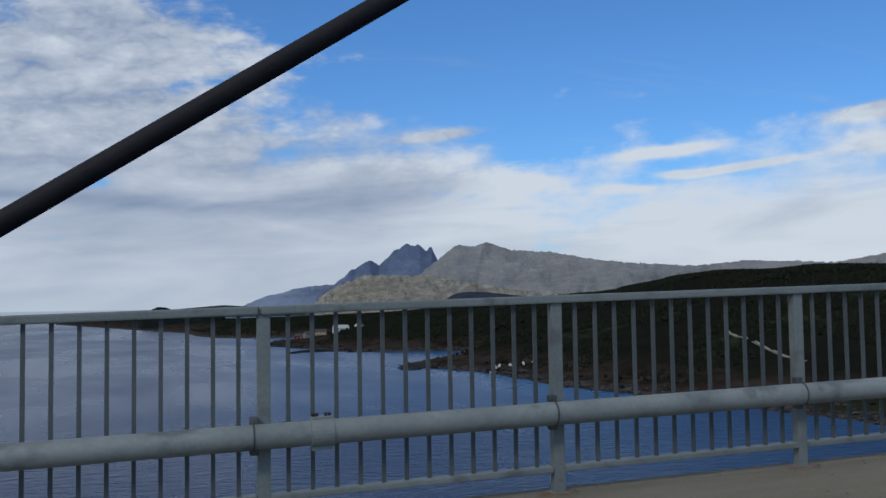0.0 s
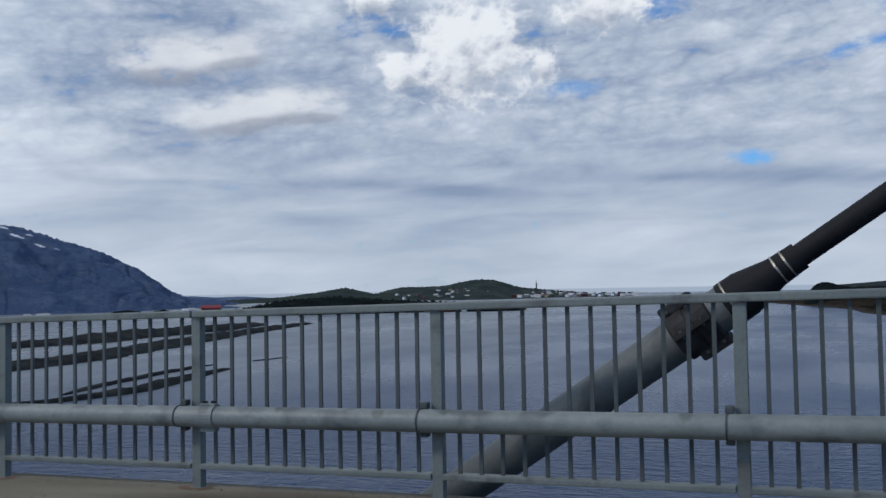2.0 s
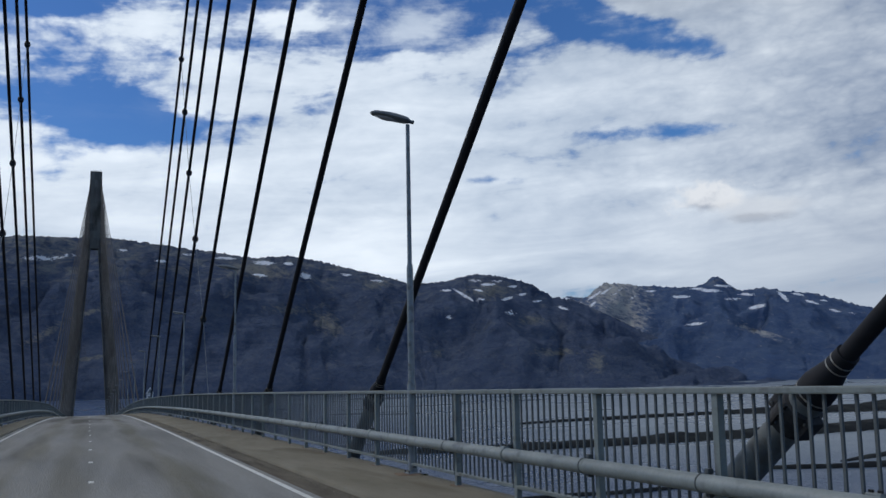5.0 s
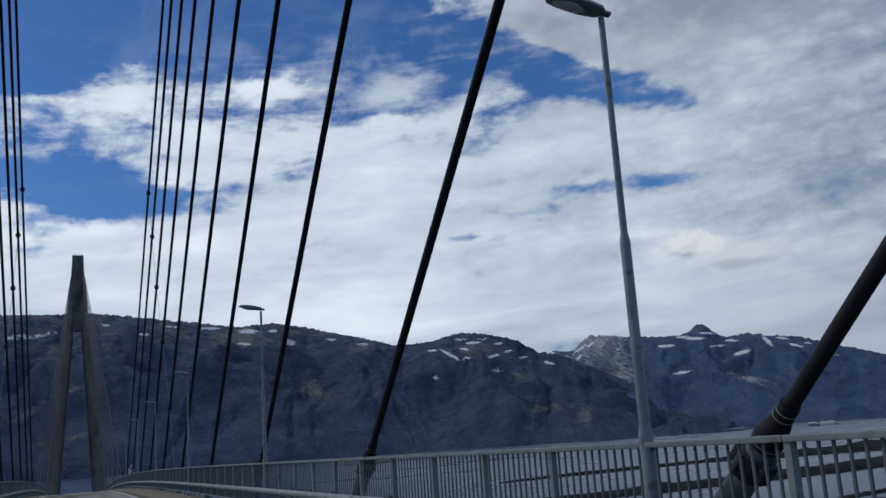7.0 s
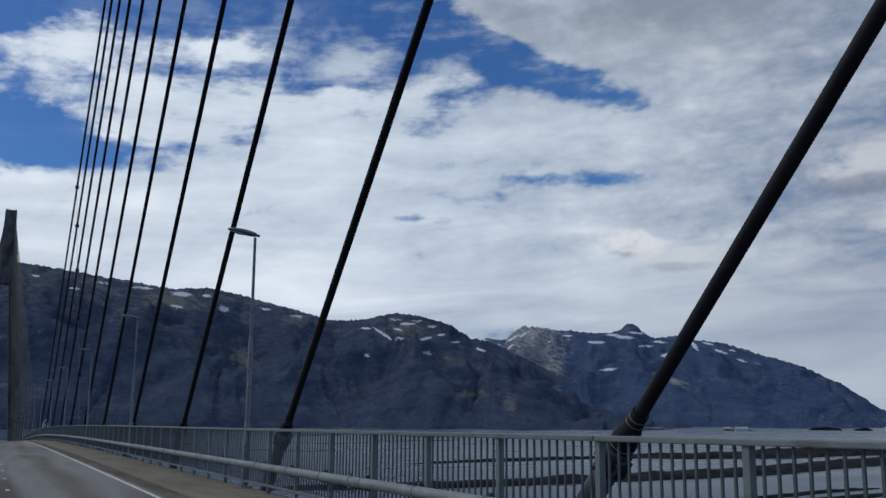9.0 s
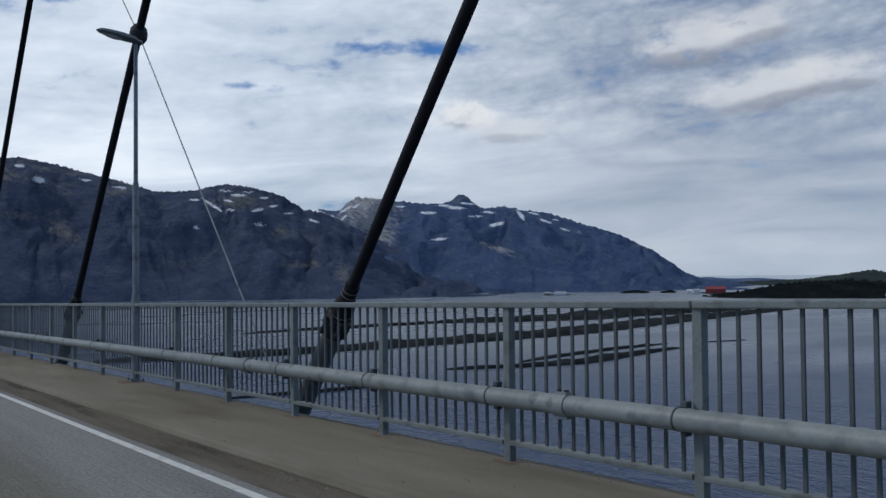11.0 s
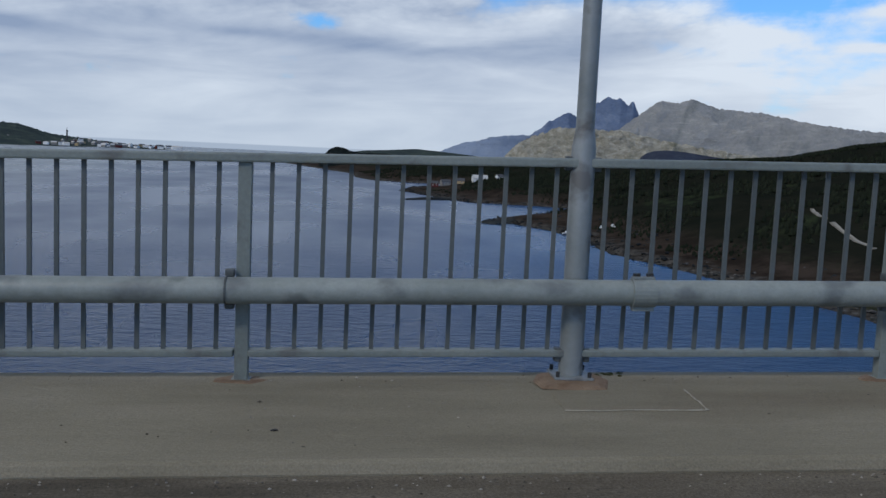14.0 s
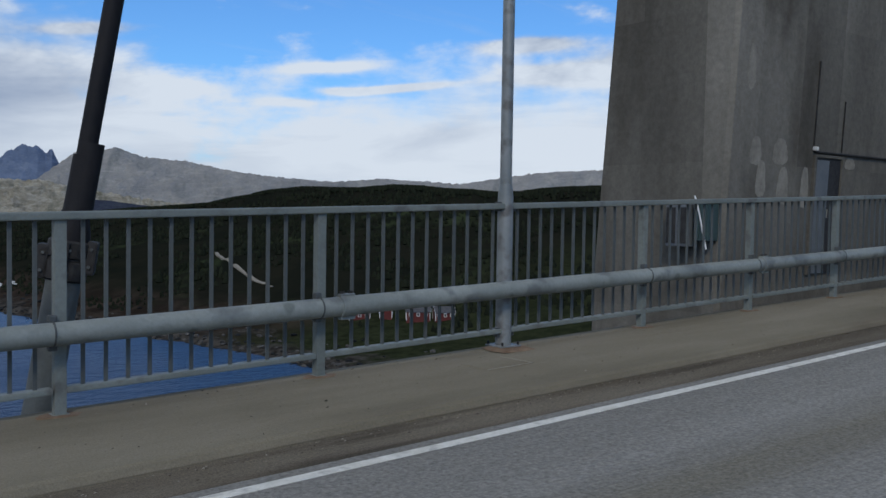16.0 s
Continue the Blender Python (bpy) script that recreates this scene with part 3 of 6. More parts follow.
def guard_pipes():
    bm = tube(bmesh.new(), [((0.0, 0, 0), 0.078), ((PIPE_LEN + 0.07, 0, 0), 0.078)], 24)
    pipe = mesh_of("pipe", bm, M_PIPE, True)
    bm = tube(bmesh.new(), [((-0.073, 0, 0), 0.080), ((-0.070, 0, 0), 0.089), ((0.070, 0, 0), 0.089), ((0.073, 0, 0), 0.080)], 24)
    box(bm, (-0.066, -0.03, 0.082), (0.066, 0.025, 0.100), 0.005)
    box(bm, (-0.066, -0.03, -0.108), (0.066, 0.025, -0.082), 0.005)
    sleeve = mesh_of("sleeve", bm, M_PIPE)
    bm = tube(bmesh.new(), [((0, 0, 0), 0.011), ((0, 0, 0.02), 0.011)], 6)
    bolt = mesh_of("bolt", bm, M_BRACKET)
    for side, y, x_end in ((1, PIPE_Y, 136.0), (-1, FAR_SIDE - PIPE_Y, 60.0)):
        i = -50
        while True:
            x = 6.2 + PIPE_LEN * i + max(0, i - 11) * 0.07
            i += 1
            if x > x_end:
                break
            root = thing("guard_pipe", "grey galvanised steel guard pipe, stained, strapped to the railing posts", "guard rail", "guard pipes", "", Matrix.Translation((x, y, deck(x) + PIPE_Z)) @ Matrix.Rotation(-math.atan2(deck(x + PIPE_LEN) - deck(x), PIPE_LEN), 4, "Y"))
            place("pipe", pipe, root)
            sl = place("sleeve", sleeve, root, None, "bolted coupling sleeve")
            if side > 0 and x > -60:
                for bx in (-0.052, -0.028, 0.028, 0.052):
                    place("bolt", bolt, sl, Matrix.Translation((bx, 0.0, 0.098)))


guard_pipes()


# ---- street lamps ----
def street_lamp():
    root = thing("street_lamp", "slim grey galvanised street lamp on the bridge railing", "street lamp", "lamps along the bridge")
    bm = tube(bmesh.new(), [((0, 0, 0), 0.075), ((0, 0, 1.42), 0.073), ((0, 0, 1.53), 0.058)], 20)
    part("lower_pole", bm, M_POLE, root, "", True)
    bm = tube(bmesh.new(), [((0, 0, 1.531), 0.056), ((0, 0, 3.38), 0.055), ((0, 0, 3.47), 0.040)], 20)
    part("middle_pole", bm, M_POLE, root, "", True)
    bm = tube(bmesh.new(), [((0, 0, 3.471), 0.038), ((0, 0, 5.86), 0.034)], 16)
    part("upper_pole", bm, M_POLE, root, "", True)
    bm = box(bmesh.new(), (-0.12, -0.12, 0.018), (0.12, 0.12, 0.033), 0.004)
    plate = part("base_plate", bm, M_POLE, root)
    bm = bmesh.new()
    ring_loft(bm, [[(sx * k + 0.03 * sy, sy * k * 0.8 - 0.06, z) for sx, sy in ((-0.25, -0.30), (0.22, -0.33), (0.29, 0.02), (0.24, 0.24), (-0.22, 0.25), (-0.29, -0.05))] for k, z in ((0.85, 0.0), (0.76, 0.010), (0.6, 0.018))])
    part("footing", bm, M_MORTAR, root, "rough rusty-brown mortar pad")
    for sx in (-1, 1):
        for sy in (-1, 1):
            part("bolt", tube(bmesh.new(), [((sx * 0.098, sy * 0.098, 0.033), 0.012), ((sx * 0.098, sy * 0.098, 0.065), 0.012)], 6), M_BRACKET, plate)
    for z in (0.16, 1.33):
        for sx in (-0.11, 0.07):
            part("rail_clamp", box(bmesh.new(), (sx, -0.03, z - 0.05), (sx + 0.04, 0.025, z + 0.035), 0.008), M_STRAP, root, "clamp holding the rail")
    # head: a flat drop reaching over the road
    head = Matrix.Translation((0, 0, 5.87)) @ Matrix.Rotation(radians(-9), 4, "X")
    rings = []
    for t in [i / 12 for i in range(13)]:
        y = 0.10 - 0.78 * t
        wide = 0.028 + 0.115 * math.sin(math.pi * min(1.0, t * 0.80 + 0.09)) ** 0.8 if t > 0.12 else 0.045
        tall = 0.035 + 0.050 * math.sin(math.pi * min(1, t * 0.85 + 0.1)) if t > 0.12 else 0.040
        if t == 1:
            wide, tall = 0.03, 0.012
        rings.append([(math.cos(6.28318 * k / 14) * wide, y, 0.045 + math.sin(6.28318 * k / 14) * tall * (1.0 if math.sin(6.28318 * k / 14) > 0 else 0.55)) for k in range(14)])
    hd = part("head", ring_loft(bmesh.new(), rings), M_LAMP, root, "grey drop-shaped lamp head", True, head)
    rings = []
    for t in [i / 8 for i in range(9)]:
        w = 0.10 * math.sin(math.pi * (0.1 + 0.8 * t)) + 0.005
        d = 0.05 * math.sin(math.pi * (0.1 + 0.8 * t)) + 0.004
        rings.append([(math.cos(math.pi + math.pi * k / 8) * w, -0.17 - 0.42 * t, 0.030 + math.sin(math.pi + math.pi * k / 8) * d) for k in range(9)])
    part("diffuser", ring_loft(bmesh.new(), rings), M_GLASS, hd, "pale lamp bowl", True)
    return root


lamp = street_lamp()
lamp_x = [14.0 + 20.0 * k for k in range(-15, 7)]
lamp.matrix_basis = Matrix.Translation((lamp_x[0], 0, deck(lamp_x[0])))
for x in lamp_x[1:]:
    copy_thing(lamp, Matrix.Translation((x, 0, deck(x))))


# ---- towers ----
def tower(xc, name, label, height, gap=(5.04, 4.1, 0.0), bevel=0.28):
    zd = deck(xc)
    root = thing(name, label, "bridge tower", "bridge towers", "", Matrix.Translation((xc, MID, zd)))
    top, fork, foot = height, height - 23.0, WATER - zd - 6.0

    def half_depth(z):
        return 3.0 - 0.9 * max(z, 0) / top

    def section(z, y0, y1, c=bevel):
        d = half_depth(z)
        return [(-d + c, y0, z), (d - c, y0, z), (d, y0 + c, z), (d, y1 - c, z), (d - c, y1, z), (-d + c, y1, z), (-d, y1 - c, z), (-d, y0 + c, z)]

    for s in (1, -1):
        rings = []
        for z in [foot, -20, 0] + [fork * i / 10 for i in range(1, 11)]:
            f = min(max(z / fork, -0.15), 1.0)
            inner, outer = gap[0] - gap[1] * f - gap[2] * f * abs(f), 9.31 - 4.4 * f - 1.65 * f * abs(f)
            a, b = sorted((s * inner, s * outer))
            rings.append(section(z, a, b))
        part("leg", ring_loft(bmesh.new(), rings), M_CONCRETE, root)
    rings = [section(z, -h, h) for z, h in ((fork - 2.5, 3.42), (fork, 3.28), (fork + 8, 2.7), (top - 4, 1.9), (top, 1.8))]
    part("mast", ring_loft(bmesh.new(), rings), M_CONCRETE, root)
    bm = box(bmesh.new(), (-2.4, -8.0, -4.2), (2.4, 8.0, -1.7), 0.1)
    part("cross_beam", bm, M_CONCRETE, root)
    bm = bmesh.new()
    for k in range(5):
        box(bm, (-1.9, -1.6 + 0.8 * k - 0.03, top), (-1.84, -1.6 + 0.8 * k + 0.03, top + 1.1))
    box(bm, (-1.9, -1.66, top + 1.04), (-1.84, 1.66, top + 1.1))
    part("top_railing", bm, M_PAINT, root, "thin railing on the tower top")
    return root


tower(TOWER_X[0], "bridge_tower", "tall forked concrete bridge tower rising over the road", 67.7 - deck(TOWER_X[0]))

def tower_fittings(root):
    """Door, ledge and boxes on the leg beside the footway."""
    at = Matrix.Translation((0, 6.68, 0)) @ Matrix.Rotation(radians(2.955), 4, "X")
    bm = bmesh.new()
    for lo, hi in (((-0.50, -0.045, -0.05), (-0.43, 0.02, 1.98)), ((0.41, -0.045, -0.05), (0.48, 0.02, 1.98)), ((-0.50, -0.045, 1.98), (0.48, 0.02, 2.03))):
        box(bm, lo, hi, 0.008)
    door = part("door", bm, M_CONCRETE, root, "narrow doorway in the tower leg, its recess shade a dark flat sheet", False, at)
    # flat dark sheet stands in for the shade inside the door recess
    part("recess_shade", box(bmesh.new(), (-0.425, -0.016, -0.04), (0.405, 0.01, 1.975)), M_BRACKET, door)
    part("leaf", box(bmesh.new(), (-0.425, -0.038, -0.03), (-0.02, -0.018, 1.94), 0.004), M_CABINET, door, "grey-blue door leaf standing off the dark opening")
    part("handle", tube(bmesh.new(), [((-0.08, -0.09, 0.95), 0.014), ((-0.08, -0.09, 1.10), 0.014)], 8), M_BAND, door)
    part("ledge", box(bmesh.new(), (-0.52, -0.05, 2.06), (2.6, 0.02, 2.085), 0.004), M_BRACKET, root, "thin dark conduit ledge", False, at)
    part("lantern", box(bmesh.new(), (-0.56, -0.09, 2.09), (-0.49, -0.01, 2.16), 0.012), M_WHITE_BOX, root, "small white lamp box", False, at)
    for x, z0, z1 in ((-0.53, 2.18, 3.6), (0.40, 2.10, 3.0)):
        part("conduit", tube(bmesh.new(), [((x, -0.014, z0), 0.014), ((x + 0.01, -0.014, z1), 0.014)], 8), M_BRACKET, root, "thin rusty conduit", False, at)
    for y0, y1, z0, z1, mat, lab in ((7.08, 7.52, 0.45, 1.12, M_CABINET, "grey switch cabinet"), (6.72, 6.98, 0.55, 1.18, M_CABINET_GREEN, "dark green box")):
        box_part = part("cabinet", box(bmesh.new(), (-3.26, y0, z0), (-2.96, y1, z1), 0.015), mat, root, lab)
        for k in range(2):
            part("cabinet_door", box(bmesh.new(), (-3.275, y0 + 0.03 + k * (y1 - y0) / 2, z0 + 0.05), (-3.258, y0 - 0.02 + (k + 1) * (y1 - y0) / 2, z1 - 0.05), 0.004), M_BRACKET if mat is M_CABINET else mat, box_part)
    part("hose", tube(bmesh.new(), [((-3.29, 6.95, 1.25), 0.014), ((-3.29, 6.86, 0.98), 0.014), ((-3.29, 6.72, 0.42), 0.014)], 8), M_WHITE_BOX, root, "thin white hose")


M_WHITE_BOX = material("white_plastic", [(0.62, 0.63, 0.62), (0.75, 0.76, 0.75)], 5.0, 0.5)
M_CABINET = material("grey_cabinet", [(0.10, 0.115, 0.125), (0.15, 0.165, 0.175)], 4.0, 0.5)
M_CABINET_GREEN = material("green_cabinet", [(0.03, 0.06, 0.06), (0.05, 0.085, 0.085)], 4.0, 0.5)
tower_near = tower(TOWER_X[1], "bridge_tower", "weathered, stained concrete leg and mast of a bridge tower", 85.0, (6.68, 2.9, 2.85), 0.07)
tower_fittings(tower_near)


# ---- stay cables ----
def stay_cable(x, y, xc, zt, detail=True):
    """A stay from the deck's edge at (x, y) to the tower's mast: pipe, collar, boot and black sheath; the short stays are thinner."""
    s = 1 if y > MID else -1
    a = Vector((x, y, deck(x) + 1.30))
    off = 4.9 if abs(xc - x) < 14 else 3.5
    b = Vector((xc - (off if x < xc else -off), MID + s * 1.6, zt))
    d = (b - a).normalized()
    root = thing("stay_cable", "black sheathed stay cable rising from a grey steel pipe", "stay cable", "stay cables", "", Matrix.Translation(a) @ d.to_track_quat("Z", "Y").to_matrix().to_4x4())
    i = round((abs(xc - x) - 13.175) / CABLE_STEP)
    low = (0.20, 0.30, 0.00, 0.22, 0.10, 0.04)[i] if i < 6 and detail else 0.0
    lift = 0.11 if i == 2 and detail else 0.0
    length = (b - a).length
    k = min(max((abs(xc - x) - 45.0) / 60.0, 0.0), 1.0)
    rc, rp = 0.070 + 0.008 * k, 0.124 + 0.026 * k
    flat_deck = 2.0 / max(d.z, 0.3)
    part("cable", tube(bmesh.new(), [((0, 0, -0.1), rc), ((0, 0, length), rc)], 16), M_BLACK, root, "", True)
    part("lower_pipe", tube(bmesh.new(), [((0, 0, -flat_deck - 0.6), rp), ((0, 0, -0.02 - low), rp)], 24), M_ANCHOR, root, "grey painted anchor pipe", True)
    if not detail:
        return root
    part("boot", tube(bmesh.new(), [((0, 0, -0.06 - low), rp + 0.010), ((0, 0, 0.08 - low), rp + 0.008), ((0, 0, 0.24 - low + 0.08 * k), rc + 0.026), ((0, 0, 0.38 - low + 0.10 * k), rc + 0.018), ((0, 0, 0.41 - low + 0.10 * k), rc + 0.018)], 24), M_BLACK, root, "black rubber boot", True)
    for z, r in ((-0.02, rp + 0.012), (0.26 + 0.08 * k, rc + 0.027), (0.33 + 0.08 * k, rc + 0.023)) if x < 105 else ():
        part("band", tube(bmesh.new(), [((0, 0, z - low), r), ((0, 0, z + 0.013 - low), r)], 24), M_BAND, root, "dull steel band")
    # clamp of the damper: two half shells with bolted flanges and blocks above and below
    collar = part("damper_collar", tube(bmesh.new(), [((0, 0, -0.47), rp + 0.006), ((0, 0, -0.455), rp + 0.026), ((0, 0, -0.33), rp + 0.026), ((0, 0, -0.32), rp + 0.016), ((0, 0, -0.30), rp + 0.016), ((0, 0, -0.29), rp + 0.030), ((0, 0, -0.18), rp + 0.030), ((0, 0, -0.165), rp + 0.006)], 20), M_BRACKET, root, "dark steel damper clamp with bolted blocks", False, Matrix.Translation((0, 0, lift)))
    for turn, wide, tall, z0, z1 in ((90, 0.085, 0.085, -0.47, -0.22), (270, 0.075, 0.075, -0.40, -0.15), (0, 0.016, 0.060, -0.46, -0.18), (180, 0.016, 0.060, -0.46, -0.18)):
        m = Matrix.Rotation(radians(turn), 4, "Z")
        part("block", box(bmesh.new(), (rp, -wide, z0), (rp + tall, wide, z1), 0.02 if wide > 0.05 else 0.004), M_BRACKET, collar, "", False, m)
        for zb in (z0 + 0.06, z1 - 0.06):
            part("bolt", tube(bmesh.new(), [((rp + 0.45 * tall, -wide - 0.016, zb), 0.013), ((rp + 0.45 * tall, wide + 0.016, zb), 0.013)], 6), M_STRAP, collar, "dull bolt", False, m)
    if x > 66:
        # two shells slid along each other, the lower one thicker
        z0 = (0.43 if x < 105 else 0.20) - low
        part("sheath_sleeve", tube(bmesh.new(), [((0, 0.002, z0), rc + 0.020), ((0, 0.002, z0 + 0.46), rc + 0.017)], 20), M_BLACK, root, "", True)
        part("lower_sleeve", tube(bmesh.new(), [((0, -0.026, z0 + 0.07), rc + 0.020), ((0, -0.026, z0 + 0.56), rc + 0.020)], 20), M_BLACK, root, "", True)
    return root


def stay_top(i):
    """Height on the mast, over the deck, at which stay i from the tower ends."""
    return 57.6 - 2.9 + (2.347 * i + 0.02 * i * i if i <= 9 else 22.74 + 0.55 * (i - 9))


for xc in TOWER_X:
    sgn = 1 if xc < 0 else -1
    for i in range(16):
        x = xc + sgn * (13.175 + CABLE_STEP * i) + ((-0.035, 0.03, 0.06, 0.05, 0.0)[min(i, 4)] if xc > 0 else 0.0)
        zt = deck(xc) + stay_top(i) * (1.0 if xc > 0 else 0.96)
        for y in (0.62, FAR_SIDE - 0.62):
            stay_cable(x, y, xc, zt, xc > 0 and x > -40)


def damper_rope(first, last, x_low, y_side, shares):
    """A thin steel rope that ties neighbouring stays together, with a round clamp on each."""
    pts = [Vector((x_low, y_side * 0.55 + (0 if y_side > 0 else FAR_SIDE), deck(x_low) + 0.2))]
    for n, i in enumerate(range(first, last + 1)):
        xa = TOWER_X[1] - 13.175 - CABLE_STEP * i
        a = Vector((xa, 0.62 if y_side > 0 else FAR_SIDE - 0.62, deck(xa) + 1.3))
        b = Vector((TOWER_X[1] - 3.5, MID + y_side * 1.6, deck(TOWER_X[1]) + stay_top(i)))
        u = shares[n]
        pts.append(a + (b - a) * u)
    root = thing("damper_rope", "thin steel rope with round clamps tying the stay cables", "rope", "damper ropes", "", Matrix.Translation(pts[0]))
    for p, q in zip(pts, pts[1:]):
        part("rope", tube(bmesh.new(), [(p - pts[0], 0.012), (q - pts[0], 0.012)], 6), M_POLE, root)
    for p in pts[1:]:
        bm = bmesh.new()
        bmesh.ops.create_icosphere(bm, subdivisions=2, radius=0.17)
        bmesh.ops.scale(bm, vec=(1, 1, 1.25), verts=bm.verts)
        part("clamp", bm, M_BRACKET, root, "", True, Matrix.Translation(p - pts[0]))


for side in (1, -1):
    damper_rope(11, 15, -18.0, side, (0.050, 0.109, 0.162, 0.212, 0.257))
    damper_rope(5, 9, 58.4, side, (0.0757, 0.151, 0.215, 0.270, 0.320))

# ---- water and land ----
M_WATER = bpy.data.materials.new("sea_water")
M_WATER.use_nodes = True


def build_water():
    nt = M_WATER.node_tree
    N, L = nt.nodes.new, nt.links.new
    b = nt.nodes["Principled BSDF"]
    b.inputs["IOR"].default_value = 1.33
    b.inputs["Specular IOR Level"].default_value = 0.45
    pos = N("ShaderNodeNewGeometry").outputs["Position"]
    hs = []
    for sc, st in ((0.8, (0.45, 1.2, 1)), (0.24, (0.55, 1.2, 1)), (0.012, (1, 0.5, 1))):
        mp = N("ShaderNodeMapping")
        mp.inputs["Scale"].default_value = st
        mp.inputs["Rotation"].default_value = (0, 0, 0.5)
        L(pos, mp.inputs[0])
        n = N("ShaderNodeTexNoise")
        n.inputs["Scale"].default_value, n.inputs["Detail"].default_value = sc, 4.0
        L(mp.outputs[0], n.inputs["Vector"])
        hs.append(n.outputs["Fac"])
    a = N("ShaderNodeMath")
    a.operation = "MULTIPLY_ADD"
    L(hs[1], a.inputs[0])
    a.inputs[1].default_value = 2.0
    L(hs[0], a.inputs[2])
    bump = N("ShaderNodeBump")
    bump.inputs["Distance"].default_value = 1.9
    L(a.outputs[0], bump.inputs["Height"]), L(bump.outputs[0], b.inputs["Normal"])
    sep = N("ShaderNodeSeparateXYZ")
    L(pos, sep.inputs[0])
    calm = N("ShaderNodeMapRange")
    calm.inputs["From Min"].default_value, calm.inputs["From Max"].default_value = 60.0, 500.0
    calm.inputs["To Min"].default_value, calm.inputs["To Max"].default_value = 0.95, 0.04
    L(sep.outputs[1], calm.inputs["Value"]), L(calm.outputs[0], bump.inputs["Strength"])
    # base colour turns paler towards -x and +y, over the water with the skerries
    pale_side = []
    for k, lo, hi in ((0, -170.0, -420.0), (1, 120.0, 380.0)):
        q = N("ShaderNodeMapRange")
        q.interpolation_type = "SMOOTHSTEP"
        q.inputs["From Min"].default_value, q.inputs["From Max"].default_value = lo, hi
        L(sep.outputs[k], q.inputs["Value"])
        pale_side.append(q.outputs[0])
    both = N("ShaderNodeMath")
    both.operation = "MULTIPLY"
    L(pale_side[0], both.inputs[0]), L(pale_side[1], both.inputs[1])
    water_tone = N("ShaderNodeMix")
    water_tone.data_type = "RGBA"
    L(both.outputs[0], water_tone.inputs[0])
    water_tone.inputs[6].default_value, water_tone.inputs[7].default_value = (0.008, 0.033, 0.088, 1), (0.080, 0.108, 0.135, 1)
    L(water_tone.outputs[2], b.inputs["Base Color"])
    r = N("ShaderNodeMapRange")
    r.inputs["From Min"].default_value, r.inputs["From Max"].default_value = 0.35, 0.65
    r.inputs["To Min"].default_value, r.inputs["To Max"].default_value = 0.24, 0.36
    L(hs[2], r.inputs["Value"]), L(r.outputs[0], b.inputs["Roughness"])


build_water()
bm = bmesh.new()
bmesh.ops.create_grid(bm, x_segments=8, y_segments=8, size=9000.0)
bmesh.ops.translate(bm, verts=bm.verts, vec=(0, 0, WATER))
tagged(new("water", mesh_of("water", bm, M_WATER)), "blue rippled fjord water far below the bridge", "water", "", "structure")


def fbm(x, y, z=0.0, octaves=5):
    return noise.fractal(Vector((x, y, z)), 1.0, 2.1, octaves)


def ridge_at(points, a):
    ps = sorted(points)
    return float(np.interp(a, [p[0] for p in ps], [p[1] for p in ps]))


CENTRE = (54.0, -5.4)


